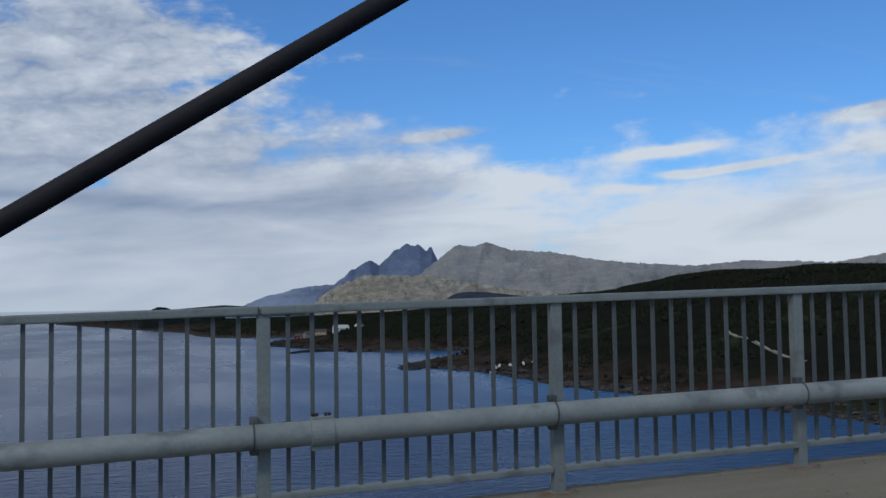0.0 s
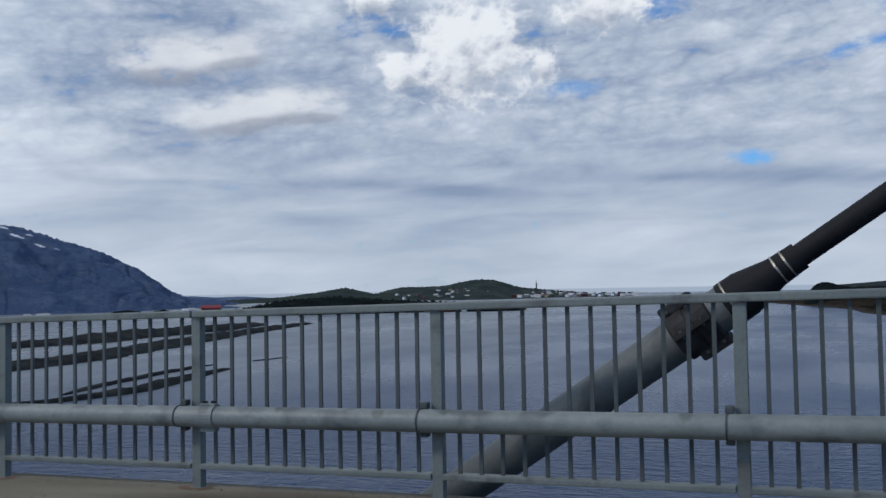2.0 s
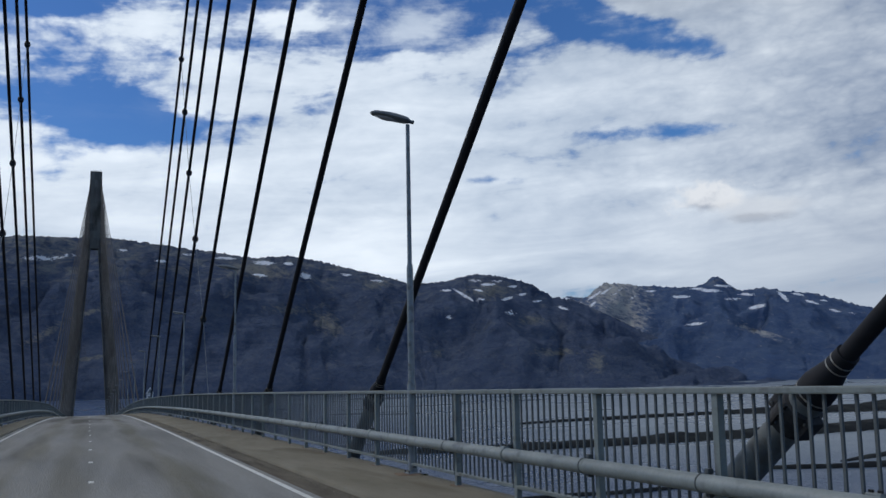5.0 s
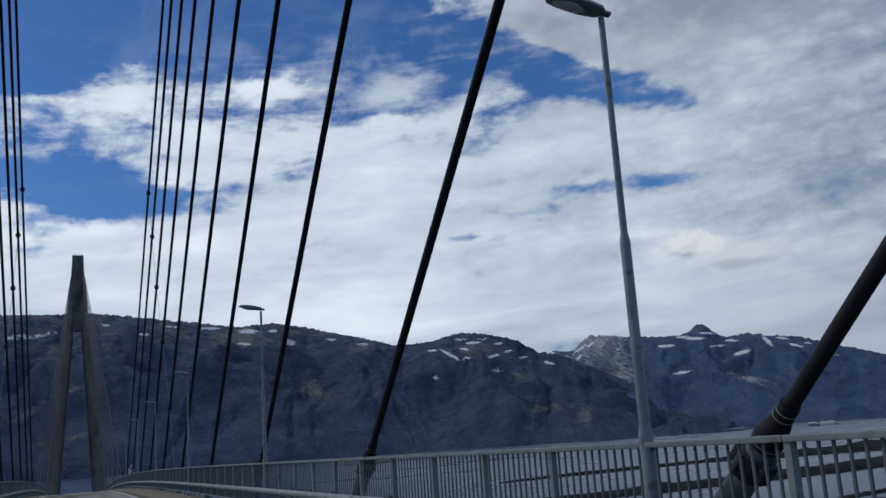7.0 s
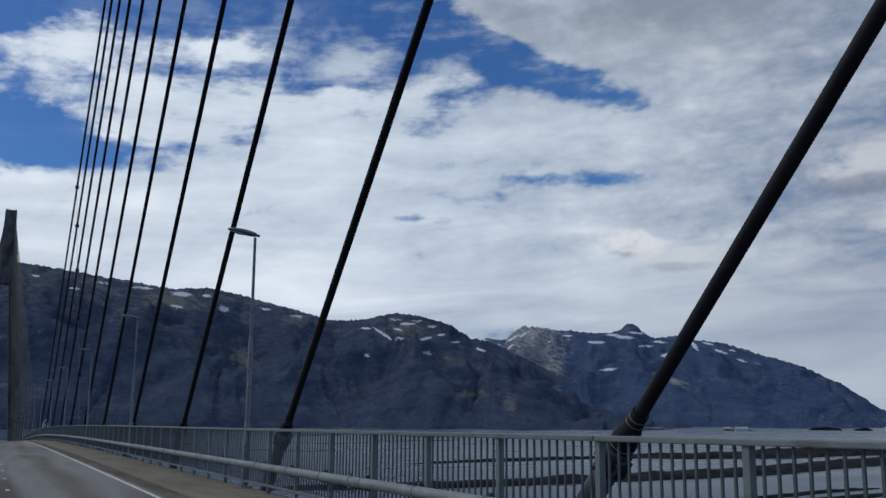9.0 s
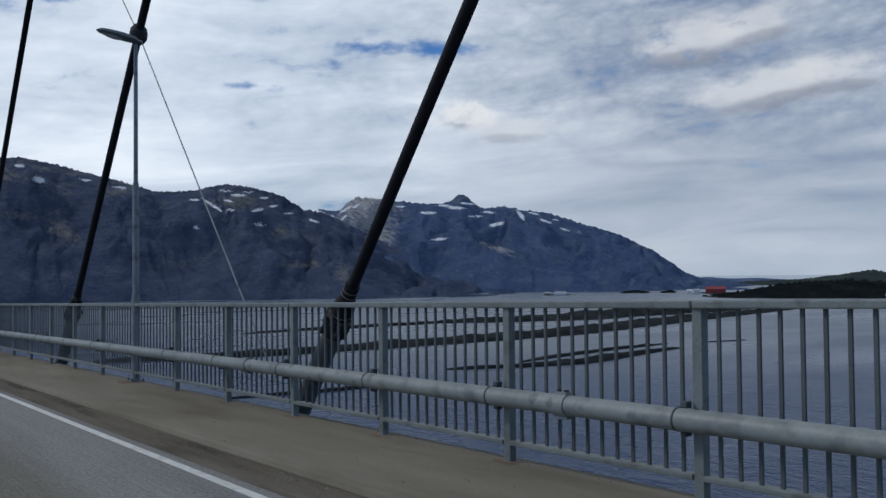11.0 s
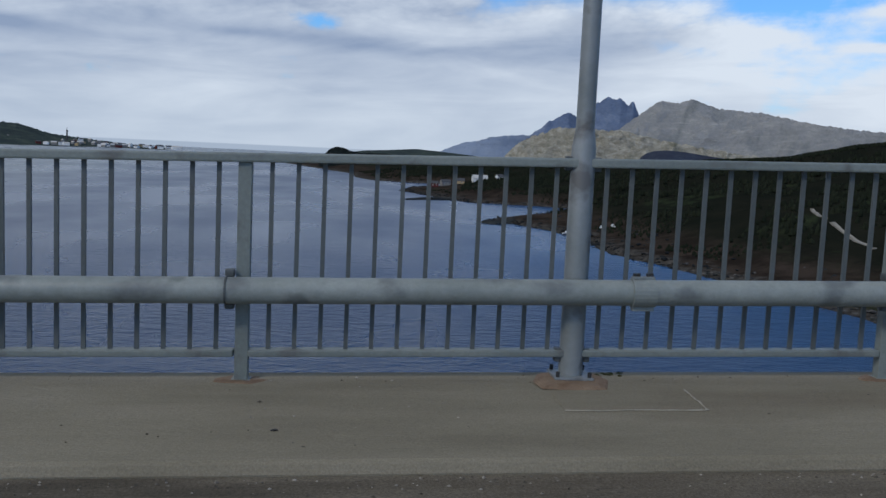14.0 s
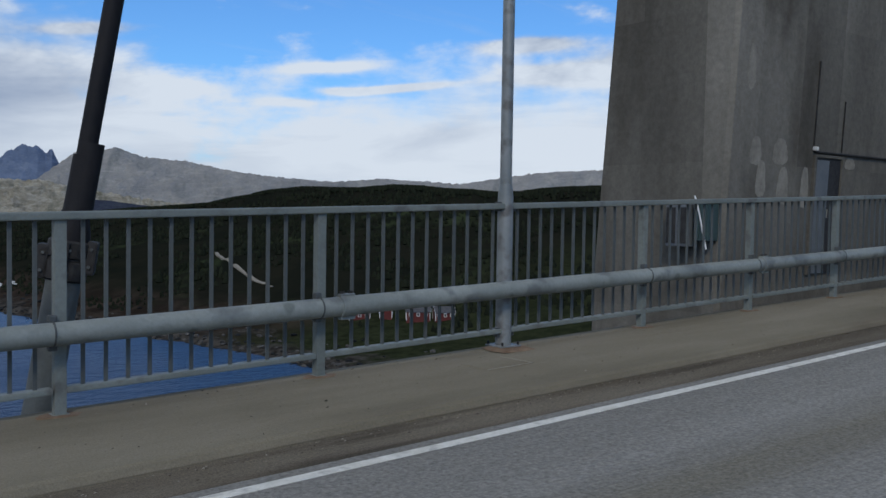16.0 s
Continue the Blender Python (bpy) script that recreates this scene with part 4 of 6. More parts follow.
def polar_land(name, mat, points, foot, crest, back, label, rough, steps=26, da=0.25, power=1.0, seed=0.0, category="mountain", jag=None, ease=0.22, freq=1.0, marks=(), gully=0.0):
    """Land round the view's middle: points give the skyline as (azimuth, elevation) in degrees; it rises from foot to crest metres away."""
    bm = bmesh.new()
    a0, a1 = points[0][0], points[-1][0]
    n = round(abs(a1 - a0) / da)
    compass = [a0 + (a1 - a0) * i / n for i in range(n + 1)]
    if gully:
        compass = [a for i, a in enumerate(compass) if a < 99 or i % 8 == 0]
    rows, plan, patches = [], [], {"snow": [], "bare": []}
    for a in compass:
        el = sum(ridge_at(points, a + ease * d) for d in (-1.0, -0.5, 0.0, 0.5, 1.0)) / 5
        ca, sa = math.cos(radians(a)), -math.sin(radians(a))
        fd = foot * (1 + 0.05 * fbm(a * 0.11, seed, 0.0, 2))
        cr = crest * (1 + 0.05 * fbm(a * 0.09, seed + 7, 0.0, 2))
        top = 2.4 + cr * math.tan(radians(el))
        line = []
        for j in range(steps + 4):
            t = j / steps
            r = fd + (cr - fd) * min(t, 1.0) + (back - cr) * max(0.0, t - 1) * steps / 3
            x, y = CENTRE[0] + sa * r, CENTRE[1] + ca * r
            if t <= 1:
                ramp_up = t ** power * (1 - 0.25 * math.sin(math.pi * t) ** 2 * fbm(a * 0.3, t * 3, seed, 3))
                z = WATER - 1.5 + (top - WATER + 1.5) * ramp_up + (0.12 * rough if jag is None else jag) * fbm(a * 2.6, seed + 2, 0.0, 4) * t ** 8
                wild = rough * (math.sin(math.pi * min(1, t * 0.96)) ** 0.6 if t < 1 else 0.10)
                z += wild * (noise.ridged_multi_fractal(Vector((x * 0.0026 * freq, y * 0.0026 * freq, seed + z * 0.004 * (freq - 1))), 0.9, 2.1, 4 if freq < 2 else 3, 1.0, 1.6) - 1.2 + 0.35 * fbm(x * 0.008, y * 0.008, seed + 3, 3)) * min(1.0, (top - WATER) / 80)
                if gully:
                    cut = abs(fbm(a * 0.26 + 0.9 * fbm(a * 0.2, t * 1.5, seed, 2) + 0.35 * t, t * 0.8, seed + 11, 4))
                    z -= gully * math.sin(math.pi * min(1.0, t * 1.05)) ** 0.7 * max(0.0, 1 - 3.2 * cut) if t < 1 else 0.0
                    z += 5.0 * fbm(a * 7.0, seed, 5.0, 3) if t == 1 else 0.0
                z = min(z, 2.4 + r * math.tan(radians(el)) - 0.5 * (1 - t)) if t < 1 else z
            else:
                z = top - (top - WATER + 2) * min(1.0, (t - 1) * steps / 3)
            line.append(bm.verts.new((x, y, z)))
            if gully:
                e = math.degrees(math.atan2(z - 2.4, r))
                plan.append((a, e, t))
                for kind, near in patches.items():
                    near.append(max([0.0] + [1 - math.hypot((a - ma) / wa, (e - me - lean * (a - ma)) / we) for k, ma, me, wa, we, lean in marks if k == kind and abs(a - ma) < wa]))
        rows.append(line)
    for p, q in zip(rows, rows[1:]):
        for j in range(len(p) - 1):
            bm.faces.new((p[j], p[j + 1], q[j + 1], q[j]))
    me = mesh_of(name, bm, mat, True)
    if gully:
        me.attributes.new("plan", "FLOAT_VECTOR", "POINT").data.foreach_set("vector", [v for p in plan for v in p])
        for kind, near in patches.items():
            me.attributes.new(kind, "FLOAT", "POINT").data.foreach_set("value", near)
    return tagged(new(name, me), label, category, "", "structure")


def mountain_material(name, dark, mid, light, snow, scale=0.006, bare=None, crest=None, ledge=None):
    """Rock and scrub by noise, paler on steep faces, gully shade in dark tones, snow in the high hollows."""
    m = bpy.data.materials.new(name)
    m.use_nodes = True
    nt = m.node_tree
    N, L = nt.nodes.new, nt.links.new
    b = nt.nodes["Principled BSDF"]
    b.inputs["Roughness"].default_value, b.inputs["Specular IOR Level"].default_value = 0.95, 0.0
    geo = N("ShaderNodeNewGeometry")
    n1 = N("ShaderNodeTexNoise")
    n1.inputs["Scale"].default_value, n1.inputs["Detail"].default_value, n1.inputs["Roughness"].default_value = scale, 12.0, 0.74
    mp = N("ShaderNodeMapping")
    mp.inputs["Scale"].default_value = (1, 1, 1.8)
    L(geo.outputs["Position"], mp.inputs[0]), L(mp.outputs[0], n1.inputs["Vector"])
    r = N("ShaderNodeValToRGB")
    e = r.color_ramp.elements
    e[0].position, e[1].position = 0.36, 0.68
    e[0].color, e[1].color = (*dark, 1), (*light, 1)
    e.new(0.53).color = (*mid, 1)
    L(n1.outputs["Fac"], r.inputs[0])
    col = r.outputs[0]
    if crest:
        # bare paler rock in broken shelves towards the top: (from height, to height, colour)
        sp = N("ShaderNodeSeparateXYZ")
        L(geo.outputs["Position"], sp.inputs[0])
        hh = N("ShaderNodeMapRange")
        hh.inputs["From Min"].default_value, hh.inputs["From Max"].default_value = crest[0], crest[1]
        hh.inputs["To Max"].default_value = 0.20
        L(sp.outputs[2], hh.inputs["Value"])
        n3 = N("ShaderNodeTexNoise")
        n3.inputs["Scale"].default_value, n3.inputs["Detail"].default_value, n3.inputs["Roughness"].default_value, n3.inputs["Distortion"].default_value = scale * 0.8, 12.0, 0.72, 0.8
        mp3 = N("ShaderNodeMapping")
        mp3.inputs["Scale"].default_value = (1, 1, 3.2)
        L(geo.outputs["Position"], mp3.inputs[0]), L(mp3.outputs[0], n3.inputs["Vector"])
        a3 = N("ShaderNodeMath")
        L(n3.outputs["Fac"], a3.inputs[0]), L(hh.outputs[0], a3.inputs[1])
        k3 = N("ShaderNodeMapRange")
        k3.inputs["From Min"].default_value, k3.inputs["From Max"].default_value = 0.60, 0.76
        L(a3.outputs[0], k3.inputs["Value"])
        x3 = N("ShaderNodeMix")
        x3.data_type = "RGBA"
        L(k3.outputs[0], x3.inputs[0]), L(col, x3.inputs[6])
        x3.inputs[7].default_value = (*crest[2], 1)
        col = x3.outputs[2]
    def layer(fac, lo, hi, colour, most=1.0):
        k = N("ShaderNodeMapRange")
        k.inputs["From Min"].default_value, k.inputs["From Max"].default_value, k.inputs["To Max"].default_value = lo, hi, most
        L(fac, k.inputs["Value"])
        x = N("ShaderNodeMix")
        x.data_type = "RGBA"
        L(k.outputs[0], x.inputs[0]), L(col, x.inputs[6])
        x.inputs[7].default_value = (*colour, 1)
        return x.outputs[2]

    def drawn_out(sa, se, lean, detail, dist, rough=0.6):
        """Noise in degrees of compass and height, drawn out along ledges or down the fall line."""
        at = N("ShaderNodeAttribute")
        at.attribute_name = "plan"
        sp = N("ShaderNodeSeparateXYZ")
        L(at.outputs["Vector"], sp.inputs[0])
        sl = N("ShaderNodeMath")
        sl.operation = "MULTIPLY_ADD"
        L(sp.outputs[0], sl.inputs[0])
        sl.inputs[1].default_value = lean
        L(sp.outputs[1], sl.inputs[2])
        c = N("ShaderNodeCombineXYZ")
        for k, (v, f) in enumerate(((sp.outputs[0], sa), (sl.outputs[0], se))):
            m_ = N("ShaderNodeMath")
            m_.operation = "MULTIPLY"
            L(v, m_.inputs[0])
            m_.inputs[1].default_value = f
            L(m_.outputs[0], c.inputs[k])
        n = N("ShaderNodeTexNoise")
        n.inputs["Scale"].default_value, n.inputs["Detail"].default_value, n.inputs["Roughness"].default_value, n.inputs["Distortion"].default_value = 1.0, detail, rough, dist
        L(c.outputs[0], n.inputs["Vector"])
        return n.outputs["Fac"]

    def patch(kind, wild, noise_out, weight=1.0):
        at = N("ShaderNodeAttribute")
        at.attribute_name = kind
        k = N("ShaderNodeMath")
        k.operation = "MULTIPLY_ADD"
        L(noise_out, k.inputs[0])
        k.inputs[1].default_value = wild
        w = N("ShaderNodeMath")
        w.operation = "MULTIPLY"
        L(at.outputs["Fac"], w.inputs[0])
        w.inputs[1].default_value = weight
        L(w.outputs[0], k.inputs[2])
        return k.outputs[0]

    if ledge:
        # shade of gullies and crags painted as dark streaks down the fall line, shelves along it, flecks of bare rock,
        # outcrops and lying snow
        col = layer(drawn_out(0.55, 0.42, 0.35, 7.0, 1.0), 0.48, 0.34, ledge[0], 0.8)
        col = layer(drawn_out(0.45, 4.2, 0.06, 9.0, 0.9, 0.70), 0.55, 0.72, ledge[1], 0.6)
        col = layer(drawn_out(2.2, 6.0, -0.25, 9.0, 0.8, 0.78), 0.57, 0.69, ledge[2], 0.45)
        # this pale rock colour also carries sunlight, as on the far dome
        col = layer(patch("bare", 3.4, drawn_out(2.6, 5.5, -0.35, 9.0, 0.5, 0.76)), 2.0, 2.6, bare, 0.85)
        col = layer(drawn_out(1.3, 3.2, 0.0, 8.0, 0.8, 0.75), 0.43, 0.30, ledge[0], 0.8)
        col = layer(drawn_out(5.5, 10.0, -0.45, 9.0, 0.6, 0.80), 0.55, 0.68, ledge[2], 0.40)
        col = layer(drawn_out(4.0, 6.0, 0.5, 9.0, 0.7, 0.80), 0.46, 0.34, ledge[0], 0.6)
        col = layer(patch("snow", 5.0, drawn_out(4.5, 17.0, -0.12, 9.0, 0.7, 0.74), 3.2), 4.10, 4.25, snow)
    L(col, b.inputs["Base Color"])
    h = N("ShaderNodeTexNoise")
    h.inputs["Scale"].default_value, h.inputs["Detail"].default_value, h.inputs["Roughness"].default_value = scale * 1.7, 12.0, 0.70
    L(mp.outputs[0], h.inputs["Vector"])
    u = N("ShaderNodeBump")
    u.inputs["Strength"].default_value, u.inputs["Distance"].default_value = 1.0, 30.0
    L(h.outputs["Fac"], u.inputs["Height"]), L(u.outputs[0], b.inputs["Normal"])
    return m


# distance haze is put into these base colours as blue and grey, M_PALE aside
M_FJELL = mountain_material("shaded_haze_fjell", (0.064, 0.086, 0.140), (0.088, 0.114, 0.176), (0.135, 0.160, 0.206), (0.85, 0.87, 0.9), 0.016, (0.24, 0.24, 0.215), (130.0, 400.0, (0.22, 0.228, 0.225)), ((0.042, 0.060, 0.108), (0.145, 0.162, 0.192), (0.22, 0.225, 0.225)))
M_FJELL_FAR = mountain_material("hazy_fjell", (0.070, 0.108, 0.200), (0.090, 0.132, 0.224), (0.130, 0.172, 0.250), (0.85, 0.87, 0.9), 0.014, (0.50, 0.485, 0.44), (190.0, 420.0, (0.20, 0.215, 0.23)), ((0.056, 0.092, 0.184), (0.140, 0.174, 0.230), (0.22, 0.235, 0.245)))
M_PALE = mountain_material("pale_grey_rock", (0.24, 0.225, 0.17), (0.42, 0.39, 0.315), (0.60, 0.56, 0.47), (0.8, 0.8, 0.8), 0.020, (0.66, 0.62, 0.53), None, ((0.17, 0.17, 0.12), (0.62, 0.58, 0.49), (0.68, 0.64, 0.55)))
M_FARROCK = mountain_material("far_grey_rock", (0.245, 0.250, 0.250), (0.300, 0.298, 0.288), (0.39, 0.38, 0.36), (0.8, 0.8, 0.8), 0.010, (0.46, 0.445, 0.42), None, ((0.185, 0.198, 0.198), (0.41, 0.40, 0.375), (0.48, 0.465, 0.435)))
M_HAZE_PEAK = mountain_material("haze_blue_peaks", (0.095, 0.132, 0.215), (0.13, 0.172, 0.26), (0.19, 0.235, 0.32), (0.8, 0.8, 0.85), 0.006, (0.25, 0.28, 0.33), None, ((0.080, 0.115, 0.195), (0.19, 0.23, 0.31), (0.26, 0.29, 0.35)))
M_HILL = mountain_material("haze_grey_wooded_hill", (0.040, 0.053, 0.054), (0.056, 0.072, 0.066), (0.098, 0.113, 0.086), (0.8, 0.8, 0.85), 0.012)

# snow and bare rock on the slopes, sunlit faces put in as bare rock too: kind, compass, height, half width, half height
# in degrees, slant
FAR_MARKS = [("bare", 58.9, 4.4, 3.4, 2.0, 0.0), ("bare", 58.4, 3.4, 2.6, 2.2, 0.0), ("bare", 57.9, 2.2, 1.6, 1.4, 0.0), ("bare", 57.0, 0.4, 0.7, 0.6, 0.0), ("bare", 50.5, 1.6, 2.2, 0.30, 0.35),
             ("snow", 59.9, 4.1, 0.9, 0.16, -0.6), ("snow", 59.2, 4.35, 0.8, 0.14, -0.6), ("snow", 58.5, 4.3, 0.6, 0.12, -0.6), ("snow", 60.4, 3.15, 0.6, 0.28, 0.35), ("snow", 61.6, 3.95, 0.7, 0.18, 0.2), ("snow", 60.0, 3.6, 0.4, 0.2, -0.8),
             ("snow", 53.1, 4.15, 1.2, 0.20, 0.05), ("snow", 54.8, 3.85, 1.0, 0.18, 0.0), ("snow", 51.8, 3.6, 0.9, 0.15, 0.0), ("snow", 50.5, 3.1, 1.0, 0.22, -0.2), ("snow", 49.0, 3.62, 0.55, 0.34, 0.9), ("snow", 47.5, 3.25, 0.9, 0.16, 0.3), ("snow", 54.1, 2.2, 1.0, 0.17, -0.1), ("snow", 46.3, 2.7, 0.6, 0.12, 0.3), ("snow", 52.3, 4.4, 1.0, 0.14, 0.1), ("snow", 45.4, 2.5, 0.4, 0.1, 0.2), ("snow", 56.5, 4.25, 0.7, 0.12, 0.0), ("snow", 48.2, 3.72, 0.7, 0.13, 0.2), ("snow", 46.8, 3.3, 0.6, 0.1, 0.2), ("snow", 51.0, 3.85, 0.9, 0.13, 0.1), ("snow", 53.8, 4.3, 0.9, 0.12, 0.0), ("snow", 57.6, 3.9, 0.5, 0.12, -0.4), ("snow", 60.9, 3.6, 0.5, 0.2, -0.3)]
NEAR_MARKS = [("bare", 76.4, 2.75, 1.5, 1.0, 0.5), ("bare", 78.6, 3.6, 2.2, 0.4, 0.05), ("bare", 69.7, 0.8, 0.6, 0.4, 0.0), ("bare", 62.6, 0.7, 2.4, 0.35, 0.0), ("bare", 60.0, 0.1, 0.8, 0.9, 0.0), ("bare", 66.3, 4.6, 2.6, 0.9, 0.0), ("bare", 63.8, 2.7, 1.3, 0.5, 0.0), ("bare", 80.5, 6.0, 3.4, 0.8, 0.1), ("bare", 73.4, 5.1, 1.4, 0.5, 0.0), ("bare", 90.0, 3.5, 2.6, 0.25, -0.35), ("bare", 90.3, 0.8, 3.0, 0.22, -0.15), ("bare", 92.5, 2.2, 1.5, 0.4, -0.5),
              ("snow", 80.2, 6.45, 1.3, 0.26, 0.05), ("snow", 82.5, 6.72, 1.2, 0.17, 0.05), ("snow", 80.4, 5.7, 0.9, 0.18, 0.1), ("snow", 77.7, 5.65, 0.7, 0.35, 0.2), ("snow", 78.7, 6.4, 0.6, 0.2, 0.0), ("snow", 92.6, 6.55, 2.2, 0.26, -0.05), ("snow", 88.4, 7.1, 0.7, 0.15, 0.0), ("snow", 91.2, 6.75, 0.6, 0.14, 0.0), ("snow", 73.3, 5.3, 0.7, 0.2, 0.1),
              ("snow", 67.9, 4.3, 1.3, 0.20, 0.62), ("snow", 66.4, 4.95, 0.9, 0.16, 0.0), ("snow", 66.9, 4.05, 0.6, 0.15, 0.0), ("snow", 65.3, 4.05, 0.8, 0.18, -0.2), ("snow", 65.1, 3.15, 0.7, 0.22, 0.1), ("snow", 69.0, 4.65, 0.6, 0.14, 0.0), ("snow", 64.9, 4.8, 0.6, 0.15, 0.0), ("snow", 68.9, 3.0, 0.4, 0.2, 0.0), ("snow", 67.2, 5.2, 0.8, 0.12, 0.05), ("snow", 65.8, 5.15, 0.7, 0.11, 0.0), ("snow", 67.0, 4.6, 0.6, 0.13, 0.2), ("snow", 64.3, 4.3, 0.6, 0.14, -0.1), ("snow", 63.4, 3.85, 0.7, 0.12, -0.1), ("snow", 61.9, 3.4, 0.6, 0.18, 0.3), ("snow", 75.2, 5.7, 0.8, 0.12, 0.1), ("snow", 84.6, 6.9, 1.0, 0.13, 0.05), ("snow", 86.2, 6.5, 0.7, 0.15, 0.1)]
polar_land("mountain_range_far", M_FJELL_FAR, [(34, -0.9), (36, -0.6), (38, -0.45), (39.2, 0.05), (41, 1.44), (43, 2.33), (45, 2.96), (47.1, 3.69), (48.9, 3.93), (49.9, 4.22), (51.5, 4.04), (52.0, 4.45), (52.3, 4.75), (52.6, 5.0), (52.9, 4.95), (53.2, 4.7), (53.6, 4.45), (55.6, 4.5), (58.4, 4.8), (59.4, 4.87), (60.4, 3.95), (61.5, 4.1), (64, 3.6), (68, 3.0)], 2500, 3900, 4400, "mountains tinted haze-blue, with snow patches, beyond the fjord", 42, 84, 0.06, 0.8, 1.3, "mountain", 5.0, 0.22, 1.0, FAR_MARKS, 18.0)
polar_land("mountain_range_near", M_FJELL, [(47.5, -1.3), (50, -0.75), (53, 0.2), (56, 1.35), (58, 2.3), (60.4, 3.5), (61.5, 4.0), (62.4, 4.05), (63.9, 4.96), (65.6, 5.4), (67.3, 5.62), (69.1, 5.26), (71.2, 5.15), (73.8, 5.8), (76.6, 6.44), (78.5, 6.85), (80.8, 6.75), (83.8, 7.15), (86.7, 7.62), (89.5, 7.8), (94, 7.75), (100, 7.0), (112, 5.0), (126, 3.0)], 2000, 3100, 3700, "steep dark mountains tinted haze-blue above the fjord", 46, 84, 0.06, 0.8, 4.1, "mountain", 4.0, 0.22, 1.0, NEAR_MARKS, 20.0)
polar_land("far_peaks", M_HAZE_PEAK, [(-9.2, -0.4), (-9.6, 0.6), (-10.2, 1.05), (-11.2, 1.85), (-12.5, 2.64), (-13.1, 2.28), (-14.05, 3.14), (-14.8, 3.6), (-15.3, 3.5), (-15.6, 3.58), (-16.0, 3.12), (-16.35, 3.4), (-16.7, 2.65), (-17.5, 2.0), (-19, 1.0)], 4500, 4750, 4850, "jagged peaks tinted haze-blue far across the sea", 6, 24, 0.03, 1.0, 5.0, "mountain", 9.0, 0.04, 2.5, (), 8.0)
# haze of the distance is put into this ridge's pale base colour
M_HAZE = mountain_material("haze_pale_ridge", (0.20, 0.25, 0.335), (0.235, 0.285, 0.37), (0.28, 0.33, 0.41), (0.8, 0.8, 0.85), 0.006)
polar_land("far_ridge", M_HAZE, [(-4.3, -0.4), (-5.0, 0.0), (-6.1, 0.45), (-7.0, 0.62), (-7.8, 0.88), (-8.9, 1.02), (-9.85, 1.12), (-11.5, 0.9), (-13.0, 0.2)], 4560, 4790, 4850, "faint ridge tinted pale haze-blue far across the sea", 6, 16, 0.05, 1.0, 6.0, "mountain", 5.0, 0.08, 2.5)
polar_land("far_mountain", M_FARROCK, [(-15.0, 1.2), (-16.6, 2.5), (-17.9, 3.5), (-19.0, 3.36), (-19.8, 3.65), (-21.1, 3.14), (-23.9, 2.91), (-26.6, 2.4), (-28.7, 2.15), (-32.5, 1.9), (-35.6, 2.15), (-38.3, 2.02), (-40.4, 1.9), (-42.4, 2.24), (-45, 2.64), (-48.3, 2.84), (-51.4, 2.83), (-54.7, 2.5), (-60, 2.2), (-75, 1.8)], 4250, 4600, 4800, "pale grey sunlit mountain across the water", 18, 30, 0.07, 0.8, 9.0, "mountain", 5.0, 0.20, 2.5, (), 10.0)
polar_land("rocky_island", M_PALE, [(-8.6, -0.5), (-9.2, 0.2), (-10.2, 0.99), (-11.9, 1.62), (-14.4, 1.67), (-16.1, 1.6), (-17.9, 1.2), (-20, 0.9), (-22.8, 0.5), (-25.2, 0.4), (-30, 0.1), (-34, -0.5)], 3900, 4150, 4230, "bare pale rock ridge sloping to the sea", 50, 30, 0.05, 0.75, 13.0, "mountain", 9.0, 0.12, 4.0, (), 8.0)
polar_land("town_hill", M_HILL, [(9, -0.85), (10, -0.8), (13.1, -0.62), (15.9, -0.33), (18, -0.12), (19.6, 0.36), (20.6, 0.42), (21.3, 0.33), (22.8, 0.03), (25.5, 0.0), (27, -0.38), (28.8, 0.05), (30.7, -0.25), (32.6, -0.47), (36, -0.6), (40, -0.7)], 3500, 3950, 4100, "low green hills with a small town along the shore", 12, 14, 0.06, 0.9, 17.0, "hill", None, 0.15, 1.0, (), 1.0)

# cloud shadow on the far knoll, put into a darker base colour
M_KNOLL = mountain_material("cloud_shade_knoll", (0.042, 0.050, 0.076), (0.056, 0.066, 0.094), (0.082, 0.092, 0.118), (0.8, 0.8, 0.8), 0.02)
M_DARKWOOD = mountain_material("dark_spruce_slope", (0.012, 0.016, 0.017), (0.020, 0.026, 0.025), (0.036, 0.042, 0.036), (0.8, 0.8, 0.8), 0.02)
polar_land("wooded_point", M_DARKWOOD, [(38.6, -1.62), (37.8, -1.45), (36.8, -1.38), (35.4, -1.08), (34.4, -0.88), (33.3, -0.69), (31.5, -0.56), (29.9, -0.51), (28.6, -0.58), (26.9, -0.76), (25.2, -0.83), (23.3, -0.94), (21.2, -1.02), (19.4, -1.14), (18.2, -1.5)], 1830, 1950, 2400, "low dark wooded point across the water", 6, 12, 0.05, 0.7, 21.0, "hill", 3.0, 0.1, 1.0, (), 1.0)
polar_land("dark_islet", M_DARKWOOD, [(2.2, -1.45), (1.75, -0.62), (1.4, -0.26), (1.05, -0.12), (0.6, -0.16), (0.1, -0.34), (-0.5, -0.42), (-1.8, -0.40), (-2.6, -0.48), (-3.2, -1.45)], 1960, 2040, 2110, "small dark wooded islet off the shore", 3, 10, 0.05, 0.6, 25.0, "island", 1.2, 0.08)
polar_land("dark_knoll", M_KNOLL, [(-16.6, -0.6), (-17.2, 0.25), (-17.9, 0.50), (-18.7, 0.56), (-19.6, 0.52), (-20.8, 0.35), (-22.6, 0.15), (-26.0, 0.05), (-30.0, -0.6)], 3760, 3840, 3880, "small knoll before the pale ridge, cloud shade in its dark colour", 8, 10, 0.08, 0.7, 41.0, "hill")
